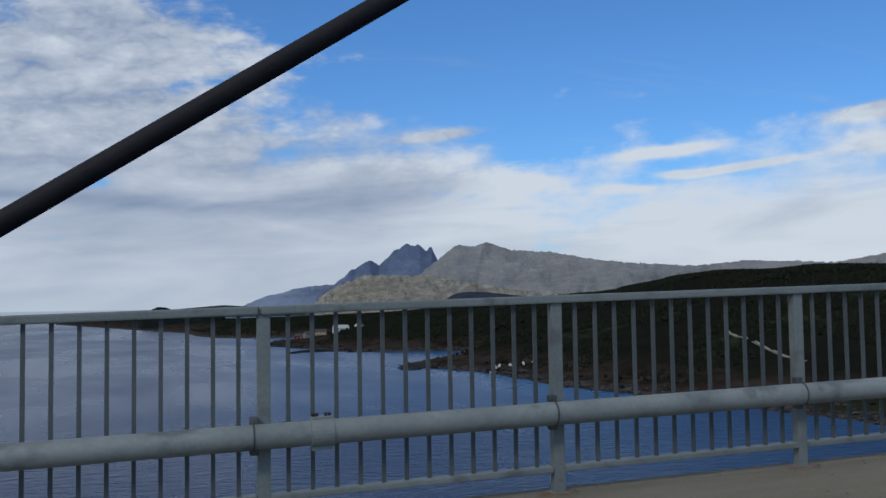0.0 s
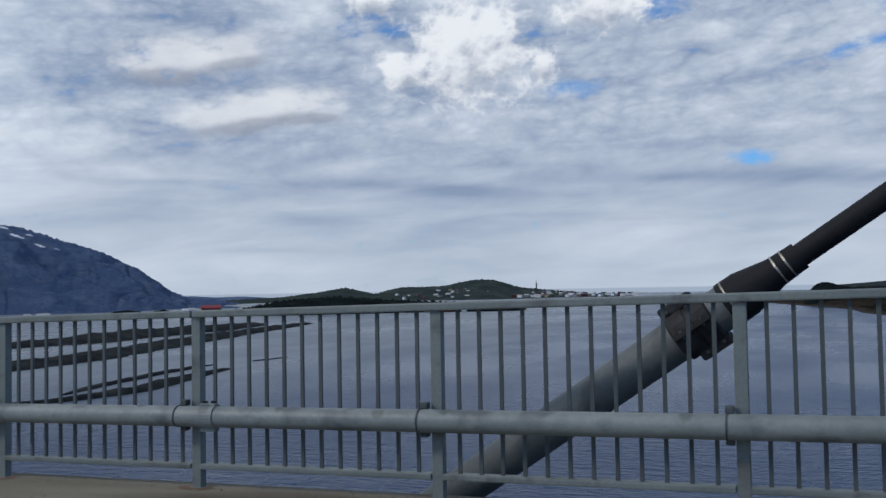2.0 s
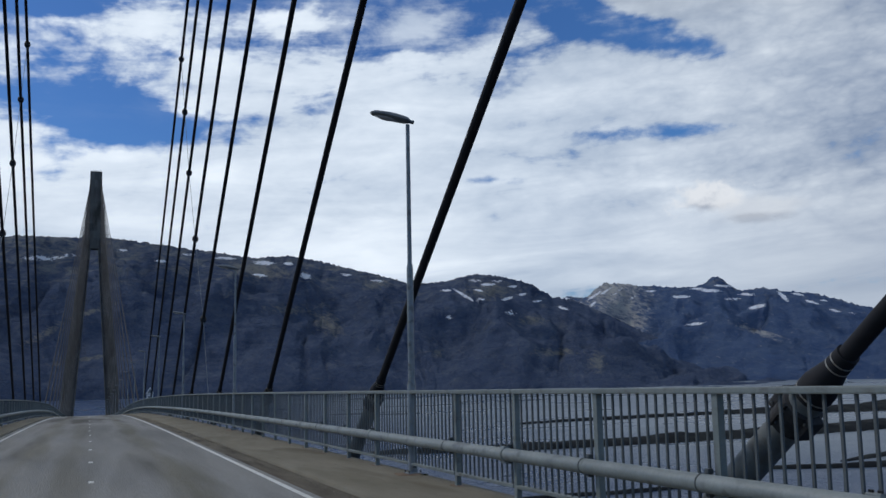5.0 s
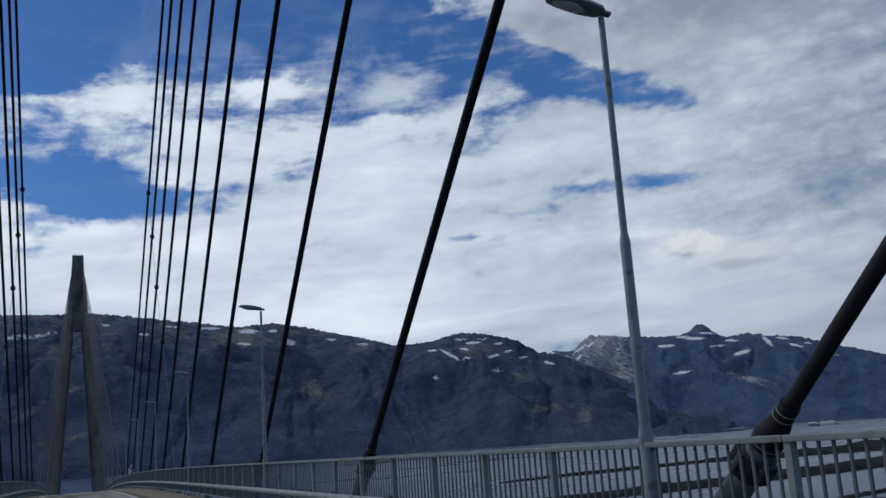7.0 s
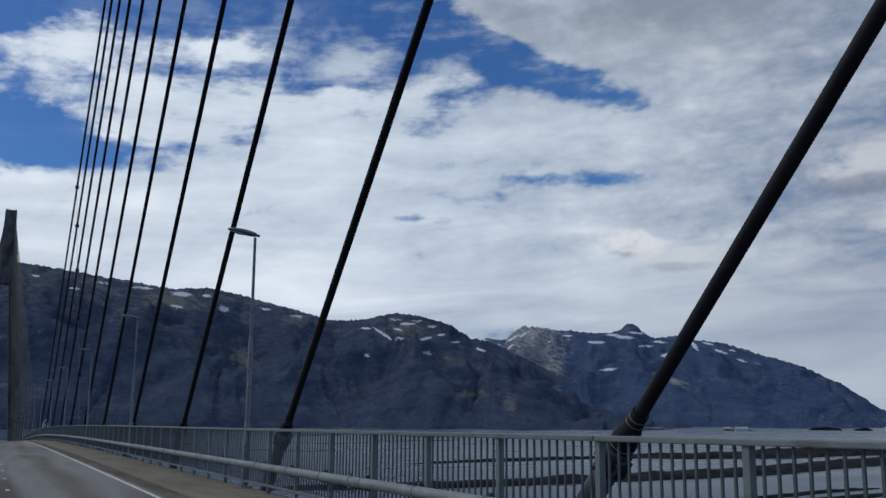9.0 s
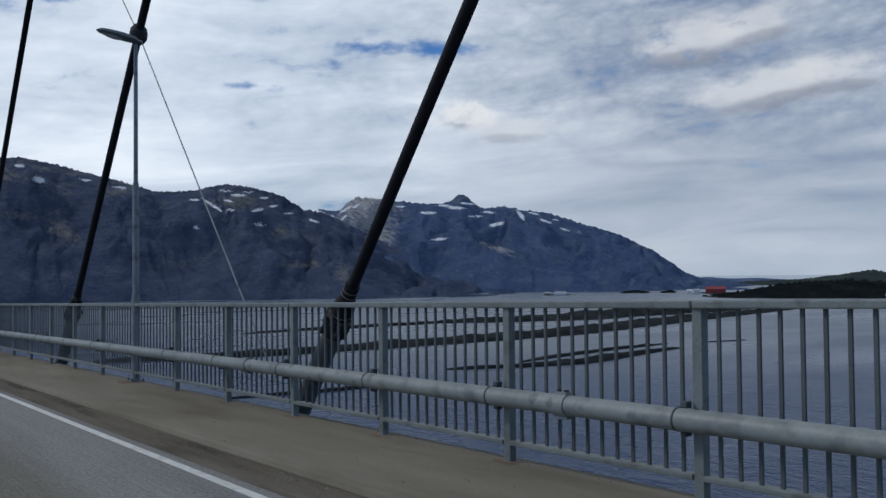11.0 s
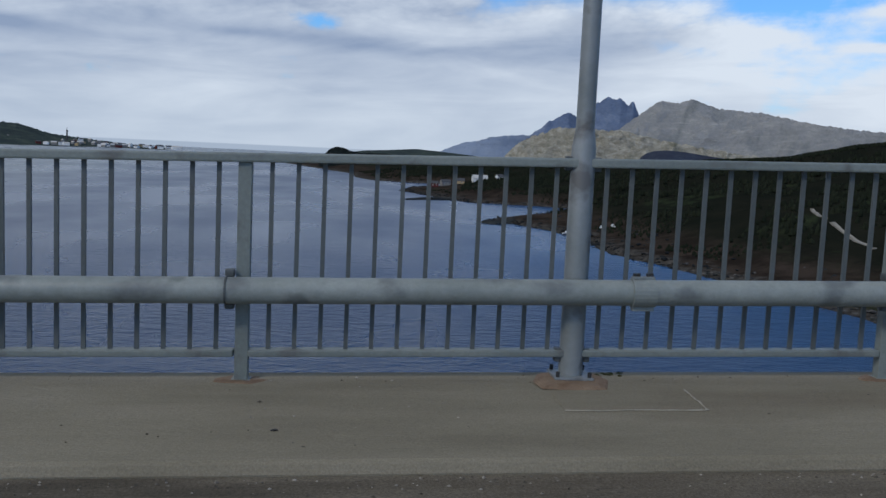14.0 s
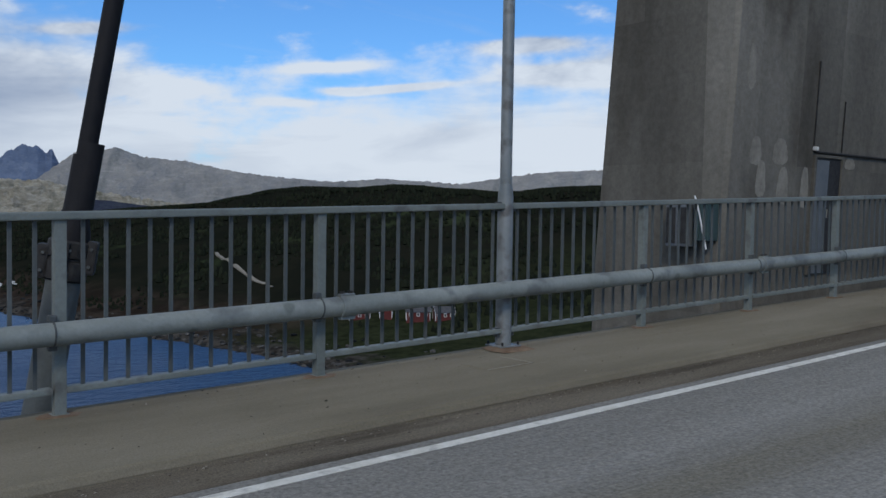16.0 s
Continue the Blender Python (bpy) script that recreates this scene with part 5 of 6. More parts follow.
polar_land("low_far_island", M_HILL, [(2.0, -0.8), (0.0, -0.3), (-2.0, -0.16), (-3.4, -0.05), (-5.0, -0.15), (-7.0, -0.3), (-9.0, -0.8)], 3700, 3800, 3900, "low far island on the sea", 4, 8, 0.15, 0.7, 29.0, "island")
polar_land("far_shore", M_HAZE_PEAK, [(31, -0.7), (33.3, -0.5), (35, -0.38), (36.5, -0.42), (38, -0.3), (40, -0.6)], 4300, 4500, 4600, "faint hills tinted haze-blue far up the fjord", 4, 8, 0.2, 0.8, 31.0, "hill")

# ---- the wooded headland beyond the tower ----
SHORE = [(-600, 250), (-200, 262), (150, 268), (255, 266), (310, 262), (367, 249), (430, 236), (471, 223), (587, 221), (640, 200), (690, 184), (712, 230), (760, 300), (840, 305), (885, 270), (905, 190), (1000, 158), (1090, 128), (1190, 150), (1240, 235), (1320, 240), (1390, 95), (1500, 70), (1674, 58), (2200, -90), (2775, -247), (3300, -330)]
SKYLINE = [(-4, -0.80), (-12, -0.65), (-17, -0.2), (-20, 0.15), (-22.2, 0.33), (-24.6, 0.55), (-25.6, 0.82), (-27.0, 1.10), (-28.0, 1.37), (-30.2, 1.66), (-33.7, 1.66), (-35.8, 1.88), (-37.5, 1.84), (-39.3, 1.68), (-40.8, 1.64), (-42.1, 1.52), (-43.6, 1.56), (-44.8, 1.75), (-46.6, 1.90), (-48.3, 1.96), (-51.5, 2.0), (-54.4, 2.2), (-70, 2.4)]


def smooth(t):
    t = min(max(t, 0.0), 1.0)
    return t * t * (3 - 2 * t)


def shore_x(y):
    return float(np.interp(y, [p[0] for p in SHORE], [p[1] for p in SHORE])) + 5.0 * fbm(y * 0.03, 4.0) + 2.0 * fbm(y * 0.15, 8.0)


def headland(x, y):
    d = x - shore_x(y)
    if d < 0:
        return WATER + max(-4.0, d * 0.25)
    near = float(np.interp(y, [0, 280, 360, 470, 700, 900, 1200, 2600], [0.35, 0.42, 0.8, 1.15, 0.8, 0.45, 0.5, 0.5]))
    far = float(np.interp(y, [0, 300, 900, 1300, 1800, 2600], [1.0, 1.0, 1.0, 0.7, 0.3, 0.15]))
    z = WATER + 2.2 * smooth(d / 8) + 22 * near * smooth(d / 120) + 85 * far * smooth((d - 60) / 480)
    z += 3.2 * smooth(d / 60) * fbm(x * 0.02, y * 0.02, 2.0) + 0.9 * smooth(d / 6) * fbm(x * 0.11, y * 0.11, 6.0)
    r = math.hypot(x - 104, y + 6)
    el = ridge_at(SKYLINE, math.degrees(math.atan2(104 - x, y + 6)))
    return min(z, 3.7 + r * math.tan(radians(el)) - 4.2)


def land_material():
    m = bpy.data.materials.new("heath_and_rock")
    m.use_nodes = True
    nt = m.node_tree
    N, L = nt.nodes.new, nt.links.new
    b = nt.nodes["Principled BSDF"]
    b.inputs["Roughness"].default_value, b.inputs["Specular IOR Level"].default_value = 0.95, 0.0
    geo = N("ShaderNodeNewGeometry")
    sep = N("ShaderNodeSeparateXYZ")
    L(geo.outputs["Position"], sep.inputs[0])

    def tex(scale, detail):
        n = N("ShaderNodeTexNoise")
        n.inputs["Scale"].default_value, n.inputs["Detail"].default_value, n.inputs["Roughness"].default_value = scale, detail, 0.65
        L(geo.outputs["Position"], n.inputs["Vector"])
        return n.outputs["Fac"]

    def blend(f, a, c):
        x = N("ShaderNodeMix")
        x.data_type = "RGBA"
        L(f, x.inputs[0])
        for k, v in ((6, a), (7, c)):
            if isinstance(v, tuple):
                x.inputs[k].default_value = (*v, 1)
            else:
                L(v, x.inputs[k])
        return x.outputs[2]

    def step(v, lo, hi):
        k = N("ShaderNodeMapRange")
        k.inputs["From Min"].default_value, k.inputs["From Max"].default_value = lo, hi
        L(v, k.inputs["Value"])
        return k.outputs[0]

    # cloud shade over the headland is put into these dark ground colours
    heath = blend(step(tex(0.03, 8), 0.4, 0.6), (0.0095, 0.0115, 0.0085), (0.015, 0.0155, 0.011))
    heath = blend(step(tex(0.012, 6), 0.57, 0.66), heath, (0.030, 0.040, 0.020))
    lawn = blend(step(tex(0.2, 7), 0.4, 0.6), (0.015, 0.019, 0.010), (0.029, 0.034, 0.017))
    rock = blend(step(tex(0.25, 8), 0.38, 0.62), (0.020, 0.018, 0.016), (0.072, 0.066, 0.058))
    ad = N("ShaderNodeMath")
    ad.operation = "MULTIPLY_ADD"
    L(tex(0.05, 6), ad.inputs[0])
    ad.inputs[1].default_value = -9.0
    L(sep.outputs[2], ad.inputs[2])
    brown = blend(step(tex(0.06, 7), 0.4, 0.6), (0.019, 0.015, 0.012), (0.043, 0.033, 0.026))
    heath = blend(step(ad.outputs[0], WATER + 2.0, WATER + 9.0), brown, heath)
    heath = blend(step(sep.outputs[1], 345.0, 300.0), heath, lawn)
    col = blend(step(ad.outputs[0], WATER - 2.6, WATER - 1.4), rock, heath)
    L(col, b.inputs["Base Color"])
    u = N("ShaderNodeBump")
    u.inputs["Strength"].default_value, u.inputs["Distance"].default_value = 0.8, 0.8
    L(tex(0.6, 6), u.inputs["Height"]), L(u.outputs[0], b.inputs["Normal"])
    return m


M_LAND = land_material()


def build_headland():
    ys = list(np.arange(-560, 560, 9.0)) + list(np.arange(560, 1450, 14.0)) + list(np.arange(1450, 3250, 45.0))
    ts = [-14, -5, 0, 3, 7, 12, 18] + list(np.arange(26, 200, 10.0)) + list(np.arange(200, 900, 26.0)) + [1000, 1200, 1500]
    verts, faces = [], []
    for y in ys:
        sx = shore_x(y)
        for t in ts:
            verts.append((sx + t, y, headland(sx + t, y)))
    n = len(ts)
    for i in range(len(ys) - 1):
        for j in range(n - 1):
            faces.append((i * n + j, i * n + j + 1, (i + 1) * n + j + 1, (i + 1) * n + j))
    me = bpy.data.meshes.new("headland")
    me.from_pydata(verts, [], faces)
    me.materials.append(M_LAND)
    me.shade_smooth()
    tagged(new("ground_headland", me), "rocky shore and heath, darkened for cloud shade, rising to a wooded hill", "ground", "", "structure")


build_headland()


def clumps(name, mat, spots, label, taper=0.35):
    """Many small uneven leafy clumps in one mesh; spots are (x, y, z, radius, height)."""
    bm = bmesh.new()
    bmesh.ops.create_icosphere(bm, subdivisions=1, radius=1.0)
    base = np.array([v.co for v in bm.verts])
    tri = np.array([[v.index for v in f.verts] for f in bm.faces])
    bm.free()
    rng = np.random.default_rng(7)
    vs, fs = [], []
    for i, (x, y, z, r, h) in enumerate(spots):
        k = base * (1 + 0.45 * (rng.random((len(base), 1)) - 0.5)) * np.array([r, r, h * 0.5])
        k[:, :2] *= (1.15 - taper * (base[:, 2:3] + 1) / 2)
        vs.append(k + np.array([x, y, z + h * 0.42]))
        fs.append(tri + i * len(base))
    me = bpy.data.meshes.new(name)
    me.from_pydata(np.concatenate(vs).tolist(), [], np.concatenate(fs).tolist())
    me.materials.append(mat)
    return tagged(new(name, me), label, "woodland", "", "stuff")


def leaf_material(name, a, b_, c):
    m = bpy.data.materials.new(name)
    m.use_nodes = True
    nt = m.node_tree
    N, L = nt.nodes.new, nt.links.new
    b = nt.nodes["Principled BSDF"]
    b.inputs["Roughness"].default_value, b.inputs["Specular IOR Level"].default_value = 0.9, 0.0
    geo = N("ShaderNodeNewGeometry")
    n = N("ShaderNodeTexNoise")
    n.inputs["Scale"].default_value, n.inputs["Detail"].default_value = 0.9, 6.0
    L(geo.outputs["Position"], n.inputs["Vector"])
    mixv = N("ShaderNodeMath")
    mixv.operation = "MULTIPLY_ADD"
    L(geo.outputs["Random Per Island"], mixv.inputs[0])
    mixv.inputs[1].default_value = 0.5
    half = N("ShaderNodeMath")
    half.operation = "MULTIPLY"
    L(n.outputs["Fac"], half.inputs[0])
    half.inputs[1].default_value = 0.6
    L(half.outputs[0], mixv.inputs[2])
    r = N("ShaderNodeValToRGB")
    e = r.color_ramp.elements
    e[0].position, e[1].position = 0.2, 0.85
    e[0].color, e[1].color = (*a, 1), (*c, 1)
    e.new(0.5).color = (*b_, 1)
    L(mixv.outputs[0], r.inputs[0]), L(r.outputs[0], b.inputs["Base Color"])
    return m


# leaf greens darkened to carry the cloud shade over the hill
M_LEAF = leaf_material("cloud_shaded_birch_and_spruce", (0.0105, 0.0135, 0.0095), (0.0145, 0.0180, 0.0115), (0.021, 0.0245, 0.0155))


def build_woods():
    rng = random.Random(3)
    spots = []
    while len(spots) < 56000:
        y = rng.uniform(-350, 1700)
        d = 22 + 900 * rng.random() ** 1.25
        x = shore_x(y) + d
        wood = fbm(x * 0.008, y * 0.008, 9.0)
        if wood < (0.05 if d < 90 else -0.28) or (y < 420 and d < 110 and wood < 0.3):
            continue
        if abs(x - 325.5) < 8 and 385 < y < 472 or abs(x - 329) < 16 and 275 < y < 322:
            continue
        h = rng.uniform(1.6, 4.6) if d > 60 else rng.uniform(1.0, 2.8)
        spots.append((x, y, headland(x, y) - 0.25 * h, h * rng.uniform(0.34, 0.62), h * 1.15))
    clumps("woods", M_LEAF, spots, "birch and spruce woods on the hill, their green darkened for cloud shade", 0.85)


build_woods()


def shore_rocks():
    rng = random.Random(8)
    dark, pale = [], []
    for _ in range(2200):
        y = rng.uniform(180, 1250)
        d = rng.uniform(-5, 9) if rng.random() < 0.8 else rng.uniform(5, 40)
        x = shore_x(y) + d
        r = rng.uniform(0.4, 1.5)
        (pale if y < 420 and rng.random() < 0.4 else dark).append((x, y, headland(x, y) - 0.3 * r, r, r * rng.uniform(0.6, 1.2)))
    for name, mat, spots, label in (("shore_rocks", M_REEF, dark, "dark weedy rocks along the water's edge"), ("pale_shore_rocks", M_ROCK, pale, "grey bare rocks along the shore")):
        clumps(name, mat, spots, label)


M_REEF = material("weedy_reef_rock", [(0.009, 0.010, 0.011), (0.017, 0.019, 0.020), (0.034, 0.036, 0.033)], 0.06, 0.95, 0, 0.6, 0.4, spec=0.05)
shore_rocks()


# ---- skerries ----
def skerry(points, width, high, label, seed):
    """A long low reef along points, ragged at its edges."""
    bm = bmesh.new()
    rings = []
    ps = [Vector((*p, 0)) for p in points]
    total = sum((b - a).length for a, b in zip(ps, ps[1:]))
    n = max(14, round(total / 9))
    for i in range(n + 1):
        s = total * i / n
        k = 0
        while k < len(ps) - 2 and s > (ps[k + 1] - ps[k]).length:
            s -= (ps[k + 1] - ps[k]).length
            k += 1
        dirn = (ps[k + 1] - ps[k]).normalized()
        c = ps[k] + dirn * s
        side = Vector((dirn.y, -dirn.x, 0))
        t = i / n
        w = width * (0.12 + 0.88 * math.sin(math.pi * min(1, 0.02 + t * 0.96)) ** 0.6) * (1 + 0.28 * fbm(t * n * 0.22, seed) + 0.12 * fbm(t * n * 0.9, seed + 3))
        h = high * (0.35 + 0.65 * math.sin(math.pi * t) ** 0.5) * (1 + 0.25 * fbm(t * n * 0.2, seed + 5))
        row = []
        for u in (-0.5, -0.42, -0.25, 0.0, 0.25, 0.42, 0.5):
            z = WATER - 0.6 + (h + 0.6) * max(0.0, 1 - (abs(u) * 2) ** 2.2) + 0.5 * h * fbm(c.x * 0.1 + u * 5, c.y * 0.1, seed) * (1 - abs(u) * 2)
            row.append(c + side * w * (u + 0.06 * fbm(i * 0.7, u * 9, seed)) + Vector((0, 0, z)))
        rings.append(row)
    vs = [[bm.verts.new(p) for p in r] for r in rings]
    for a, b in zip(vs, vs[1:]):
        for j in range(len(a) - 1):
            bm.faces.new((a[j], a[j + 1], b[j + 1], b[j]))
    return tagged(new("skerry", mesh_of("skerry", bm, M_REEF, True)), label, "skerry", "skerries in the sound")


skerry([(-690, 330), (-700, 376), (-712, 520), (-722, 625)], 22, 2.6, "long thin dark reef in the sound", 1.0)
skerry([(-716, 560), (-694, 640), (-684, 715), (-700, 810), (-708, 900), (-716, 1010), (-730, 1120)], 92, 6.5, "broad low islet with grass and rock", 2.0)
skerry([(-500, 150), (-482, 240), (-482, 290), (-488, 400), (-495, 488), (-508, 556), (-550, 691), (-600, 864), (-650, 1063), (-670, 1150)], 50, 4.5, "long dark rocky reef in the sound", 3.0)
skerry([(-327, 285), (-313, 330), (-307, 358), (-315, 392), (-327, 432), (-337, 485)], 17, 2.3, "narrow dark reef with a pale streak", 4.0)
skerry([(-332, 340), (-345, 382), (-360, 447), (-367, 508)], 10, 1.7, "narrow dark reef beside another", 5.0)
skerry([(-294, 140), (-288, 190), (-291, 232)], 6, 1.2, "small dark reef near the bridge", 6.0)
skerry([(-357, 540), (-351, 577)], 3.5, 0.8, "tiny reef breaking the water", 7.0)
skerry([(128, 905), (150, 930), (190, 945), (215, 960)], 26, 2.2, "dark low tongue of rock off the quay", 9.0)
skerry([(186, 640), (178, 655), (205, 668), (240, 690)], 26, 2.4, "dark reef off the rocky point", 8.0)

# ---- buildings, far and near ----
M_WHITE = material("white_boards", [(0.60, 0.60, 0.58), (0.74, 0.74, 0.72)], 1.5, 0.8)
M_RED = material("falu_red_boards", [(0.075, 0.014, 0.012), (0.115, 0.021, 0.016)], 2.0, 0.85)
M_BRIGHT_RED = material("red_sheet_cladding", [(0.22, 0.035, 0.032), (0.30, 0.05, 0.042)], 0.2, 0.7)
M_OCHRE = material("ochre_boards", [(0.33, 0.24, 0.12), (0.42, 0.32, 0.18)], 2.0, 0.85)
M_GREY_BOARDS = material("grey_boards", [(0.16, 0.15, 0.14), (0.26, 0.25, 0.23)], 1.5, 0.9)
M_ROOF_DARK = material("dark_roof", [(0.035, 0.035, 0.04), (0.07, 0.07, 0.075)], 1.0, 0.8)
M_ROOF_PALE = material("pale_roof", [(0.35, 0.34, 0.32), (0.5, 0.49, 0.47)], 1.0, 0.7)
M_PANE = material("window_glass", [(0.03, 0.035, 0.04), (0.06, 0.065, 0.07)], 3.0, 0.08)
M_GRAVEL = material("pale_gravel", [(0.17, 0.155, 0.125), (0.25, 0.23, 0.19)], 0.8, 0.95, 0, 0.4, 6)


def house(x, y, z, length, width, wall_h, turn, wall, roof, label, windows=0, roof_h=None, group="", trim=False):
    """A gabled house, its long side along its own x; windows on the long sides with white frames."""
    root = thing("house", label, "house", group, "", Matrix.Translation((x, y, z)) @ Matrix.Rotation(radians(turn), 4, "Z"))
    l, w, rh = length / 2, width / 2, roof_h if roof_h is not None else width * 0.38
    prof_pts = [(-w, -1.5), (w, -1.5), (w, wall_h), (0, wall_h + rh), (-w, wall_h)]
    part("wall", ring_loft(bmesh.new(), [[(sx, py, pz) for py, pz in prof_pts] for sx in (-l, l)]), wall, root)
    o = 0.35
    slope = rh / w
    rp = [(-w - o, wall_h - o * slope + 0.02), (0, wall_h + rh + 0.02), (w + o, wall_h - o * slope + 0.02), (w + o, wall_h - o * slope + 0.24), (0, wall_h + rh + 0.26), (-w - o, wall_h - o * slope + 0.24)]
    part("roof", ring_loft(bmesh.new(), [[(sx, py, pz) for py, pz in rp] for sx in (-l - o, l + o)]), roof, root)
    if trim:
        for sx in (-1, 1):
            for sy in (-1, 1):
                part("corner_board", box(bmesh.new(), (sx * l - 0.14, sy * w - 0.14, -0.4), (sx * l + 0.14, sy * w + 0.14, wall_h - 0.05), 0.01), M_WHITE, root, "white corner board")
                end = sx * (l + o + 0.03)
                part("barge_board", ring_loft(bmesh.new(), [[(end + dx, sy * (w + o), wall_h - o * slope - 0.02), (end + dx, sy * (w + o), wall_h - o * slope + 0.26), (end + dx, 0, wall_h + rh + 0.28), (end + dx, 0, wall_h + rh)] for dx in (-0.02, 0.04)]), M_WHITE, root, "white barge board")
    for i in range(windows):
        wx = -l + (i + 0.5) * length / windows
        for s in (-1, 1):
            bm = box(bmesh.new(), (wx - 0.65, s * (w + 0.05) - 0.06, wall_h * 0.38), (wx + 0.65, s * (w + 0.05) + 0.06, wall_h * 0.88), 0.02)
            win = part("window", bm, M_WHITE, root, "white window frame")
            part("pane", box(bmesh.new(), (wx - 0.42, s * (w + 0.11) - 0.03, wall_h * 0.38 + 0.2), (wx + 0.42, s * (w + 0.11) + 0.03, wall_h * 0.88 - 0.2)), M_PANE, win)
    return root


for x, y, l, w, h, t, roof in ((319, 311, 8.5, 5.5, 2.8, -30, M_ROOF_DARK), (327, 303, 7.5, 5, 2.7, 52, M_ROOF_DARK), (335, 292, 9.5, 6, 3.0, -34, M_ROOF_DARK), (343, 285, 8, 5.5, 2.9, -26, M_ROOF_DARK)):
    house(x, y, headland(x, y) + 0.3, l, w, h, t, M_RED, roof, "small dark red cabin with white windows by the shore", 3, None, "red cabins", True)
for x, y, l, w, h, t, wall, roof in ((232, 1157, 19, 11, 5, 5, M_WHITE, M_ROOF_PALE), (205, 1150, 14, 8, 4, -10, M_OCHRE, M_ROOF_DARK), (186, 1128, 12, 7, 4, 20, M_GREY_BOARDS, M_ROOF_DARK), (172, 1118, 9, 7, 4, 0, M_RED, M_ROOF_DARK), (260, 1175, 10, 7, 4, 30, M_WHITE, M_ROOF_DARK)):
    house(x, y, headland(x, y) + 0.3, l, w, h, t, wall, roof, "quayside building on the far point", 2, None, "quay buildings")


def gravel_road():
    pts = [(331, 474), (329, 468), (325, 444), (324, 426), (323, 404), (322, 391)]
    bm = bmesh.new()
    rows = []
    for (xa, ya), (xb, yb) in zip(pts, pts[1:]):
        for k in range(8):
            t = k / 8
            x, y = xa + (xb - xa) * t, ya + (yb - ya) * t
            n = Vector((yb - ya, xa - xb)).normalized()
            rows.append([(x + n.x * w, y + n.y * w, max(headland(x + n.x * w, y + n.y * w), headland(x, y)) + 0.5 + dz) for w, dz in ((-1.1, -1.6), (-0.8, 0), (0.8, 0), (1.1, -1.6))])
    ring_loft(bm, rows)
    tagged(new("road_gravel", mesh_of("road_gravel", bm, M_GRAVEL)), "pale gravel track up the wooded slope", "road", "", "structure")


gravel_road()


def rowing_boat(x, y, turn, length, z=None):
    root = thing("boat", "small white boat drawn up at the water's edge", "boat", "moored boats", "", Matrix.Translation((x, y, WATER if z is None else z)) @ Matrix.Rotation(radians(turn), 4, "Z"))
    rings = []
    for t in [i / 8 for i in range(9)]:
        w = 0.95 * math.sin(math.pi * (0.30 + 0.68 * t)) ** 0.8 if t < 1 else 0.04
        rings.append([(length * (t - 0.5), w * math.cos(a), 0.75 + 0.25 * t + math.sin(a) * (0.75 if t < 0.95 else 0.3)) for a in [math.pi + math.pi * k / 6 for k in range(7)]])
    part("hull", ring_loft(bmesh.new(), rings), M_WHITE, root)
    part("cabin", box(bmesh.new(), (-0.12 * length, -0.6, 0.9), (0.14 * length, 0.6, 1.9), 0.12), M_WHITE, root)
    part("thwart", box(bmesh.new(), (-0.3 * length, -0.7, 0.85), (-0.24 * length, 0.7, 0.95)), M_GREY_BOARDS, root)


for x, y, t, l in ((226, 590, 80, 7), (232, 597, 60, 8), (238, 592, 100, 6), (246, 588, 70, 9), (252, 583, 95, 7), (221, 580, 20, 6)):
    rowing_boat(x, y, t, l, headland(x, y) + 0.2 if x > shore_x(y) else None)


def polar(a, r):
    return CENTRE[0] - math.sin(radians(a)) * r, CENTRE[1] + math.cos(radians(a)) * r


def build_town():
    rng = random.Random(11)
    for i in range(70):
        a = rng.choice((rng.uniform(10.5, 17.5), rng.uniform(13, 19), rng.uniform(20, 26)))
        low = rng.random()
        r = 3450 + 260 * low
        x, y = polar(a, r)
        el = ridge_at([(9, -0.85), (10, -0.8), (13.1, -0.62), (15.9, -0.33), (18, -0.12), (20.6, 0.42), (22.8, 0.03), (27, -0.38)], a)
        ground = WATER + 4 + (3950 * math.tan(radians(el)) + 50) * max(0.0, (r - 3520) / 430) ** 0.9
        wall, roof = rng.choice(((M_WHITE, M_ROOF_DARK), (M_WHITE, M_ROOF_PALE), (M_OCHRE, M_ROOF_DARK), (M_RED, M_ROOF_DARK), (M_GREY_BOARDS, M_ROOF_PALE)))
        house(x, y, ground + 1.5, rng.uniform(10, 24), rng.uniform(8, 13), rng.uniform(4, 9), rng.uniform(-40, 40), wall, roof, "small house of the town across the water", 0, None, "town houses")


build_town()


def town_mast():
    x, y = polar(17.05, 3760)
    root = thing("mast", "slender dark mast on the hill above the town", "mast", "", "", Matrix.Translation((x, y, -26.0)))
    part("shaft", tube(bmesh.new(), [((0, 0, 0), 3.0), ((0, 0, 30), 2.6), ((0, 0, 31), 3.4), ((0, 0, 36), 3.4)], 12), M_ROOF_DARK, root)
    part("antenna", tube(bmesh.new(), [((0, 0, 36), 1.0), ((0, 0, 47), 0.5)], 8), M_ROOF_DARK, root)


town_mast()
for a, r, l, w, h, wall, roof in ((37.25, 2230, 44, 20, 8.0, M_BRIGHT_RED, M_BRIGHT_RED), (38.35, 2215, 13, 11, 5.5, M_WHITE, M_ROOF_PALE), (38.75, 2225, 12, 10, 4.5, M_WHITE, M_WHITE), (46.5, 2125, 26, 10, 3.0, M_WHITE, M_ROOF_PALE), (47.3, 2130, 14, 9, 2.6, M_GREY_BOARDS, M_ROOF_PALE)):
    x, y = polar(a, r)
    house(x, y, WATER + 2.2, l, w, h, a + 5, wall, roof, "large low shed on the far shore", 0, w * 0.3, "shore sheds")
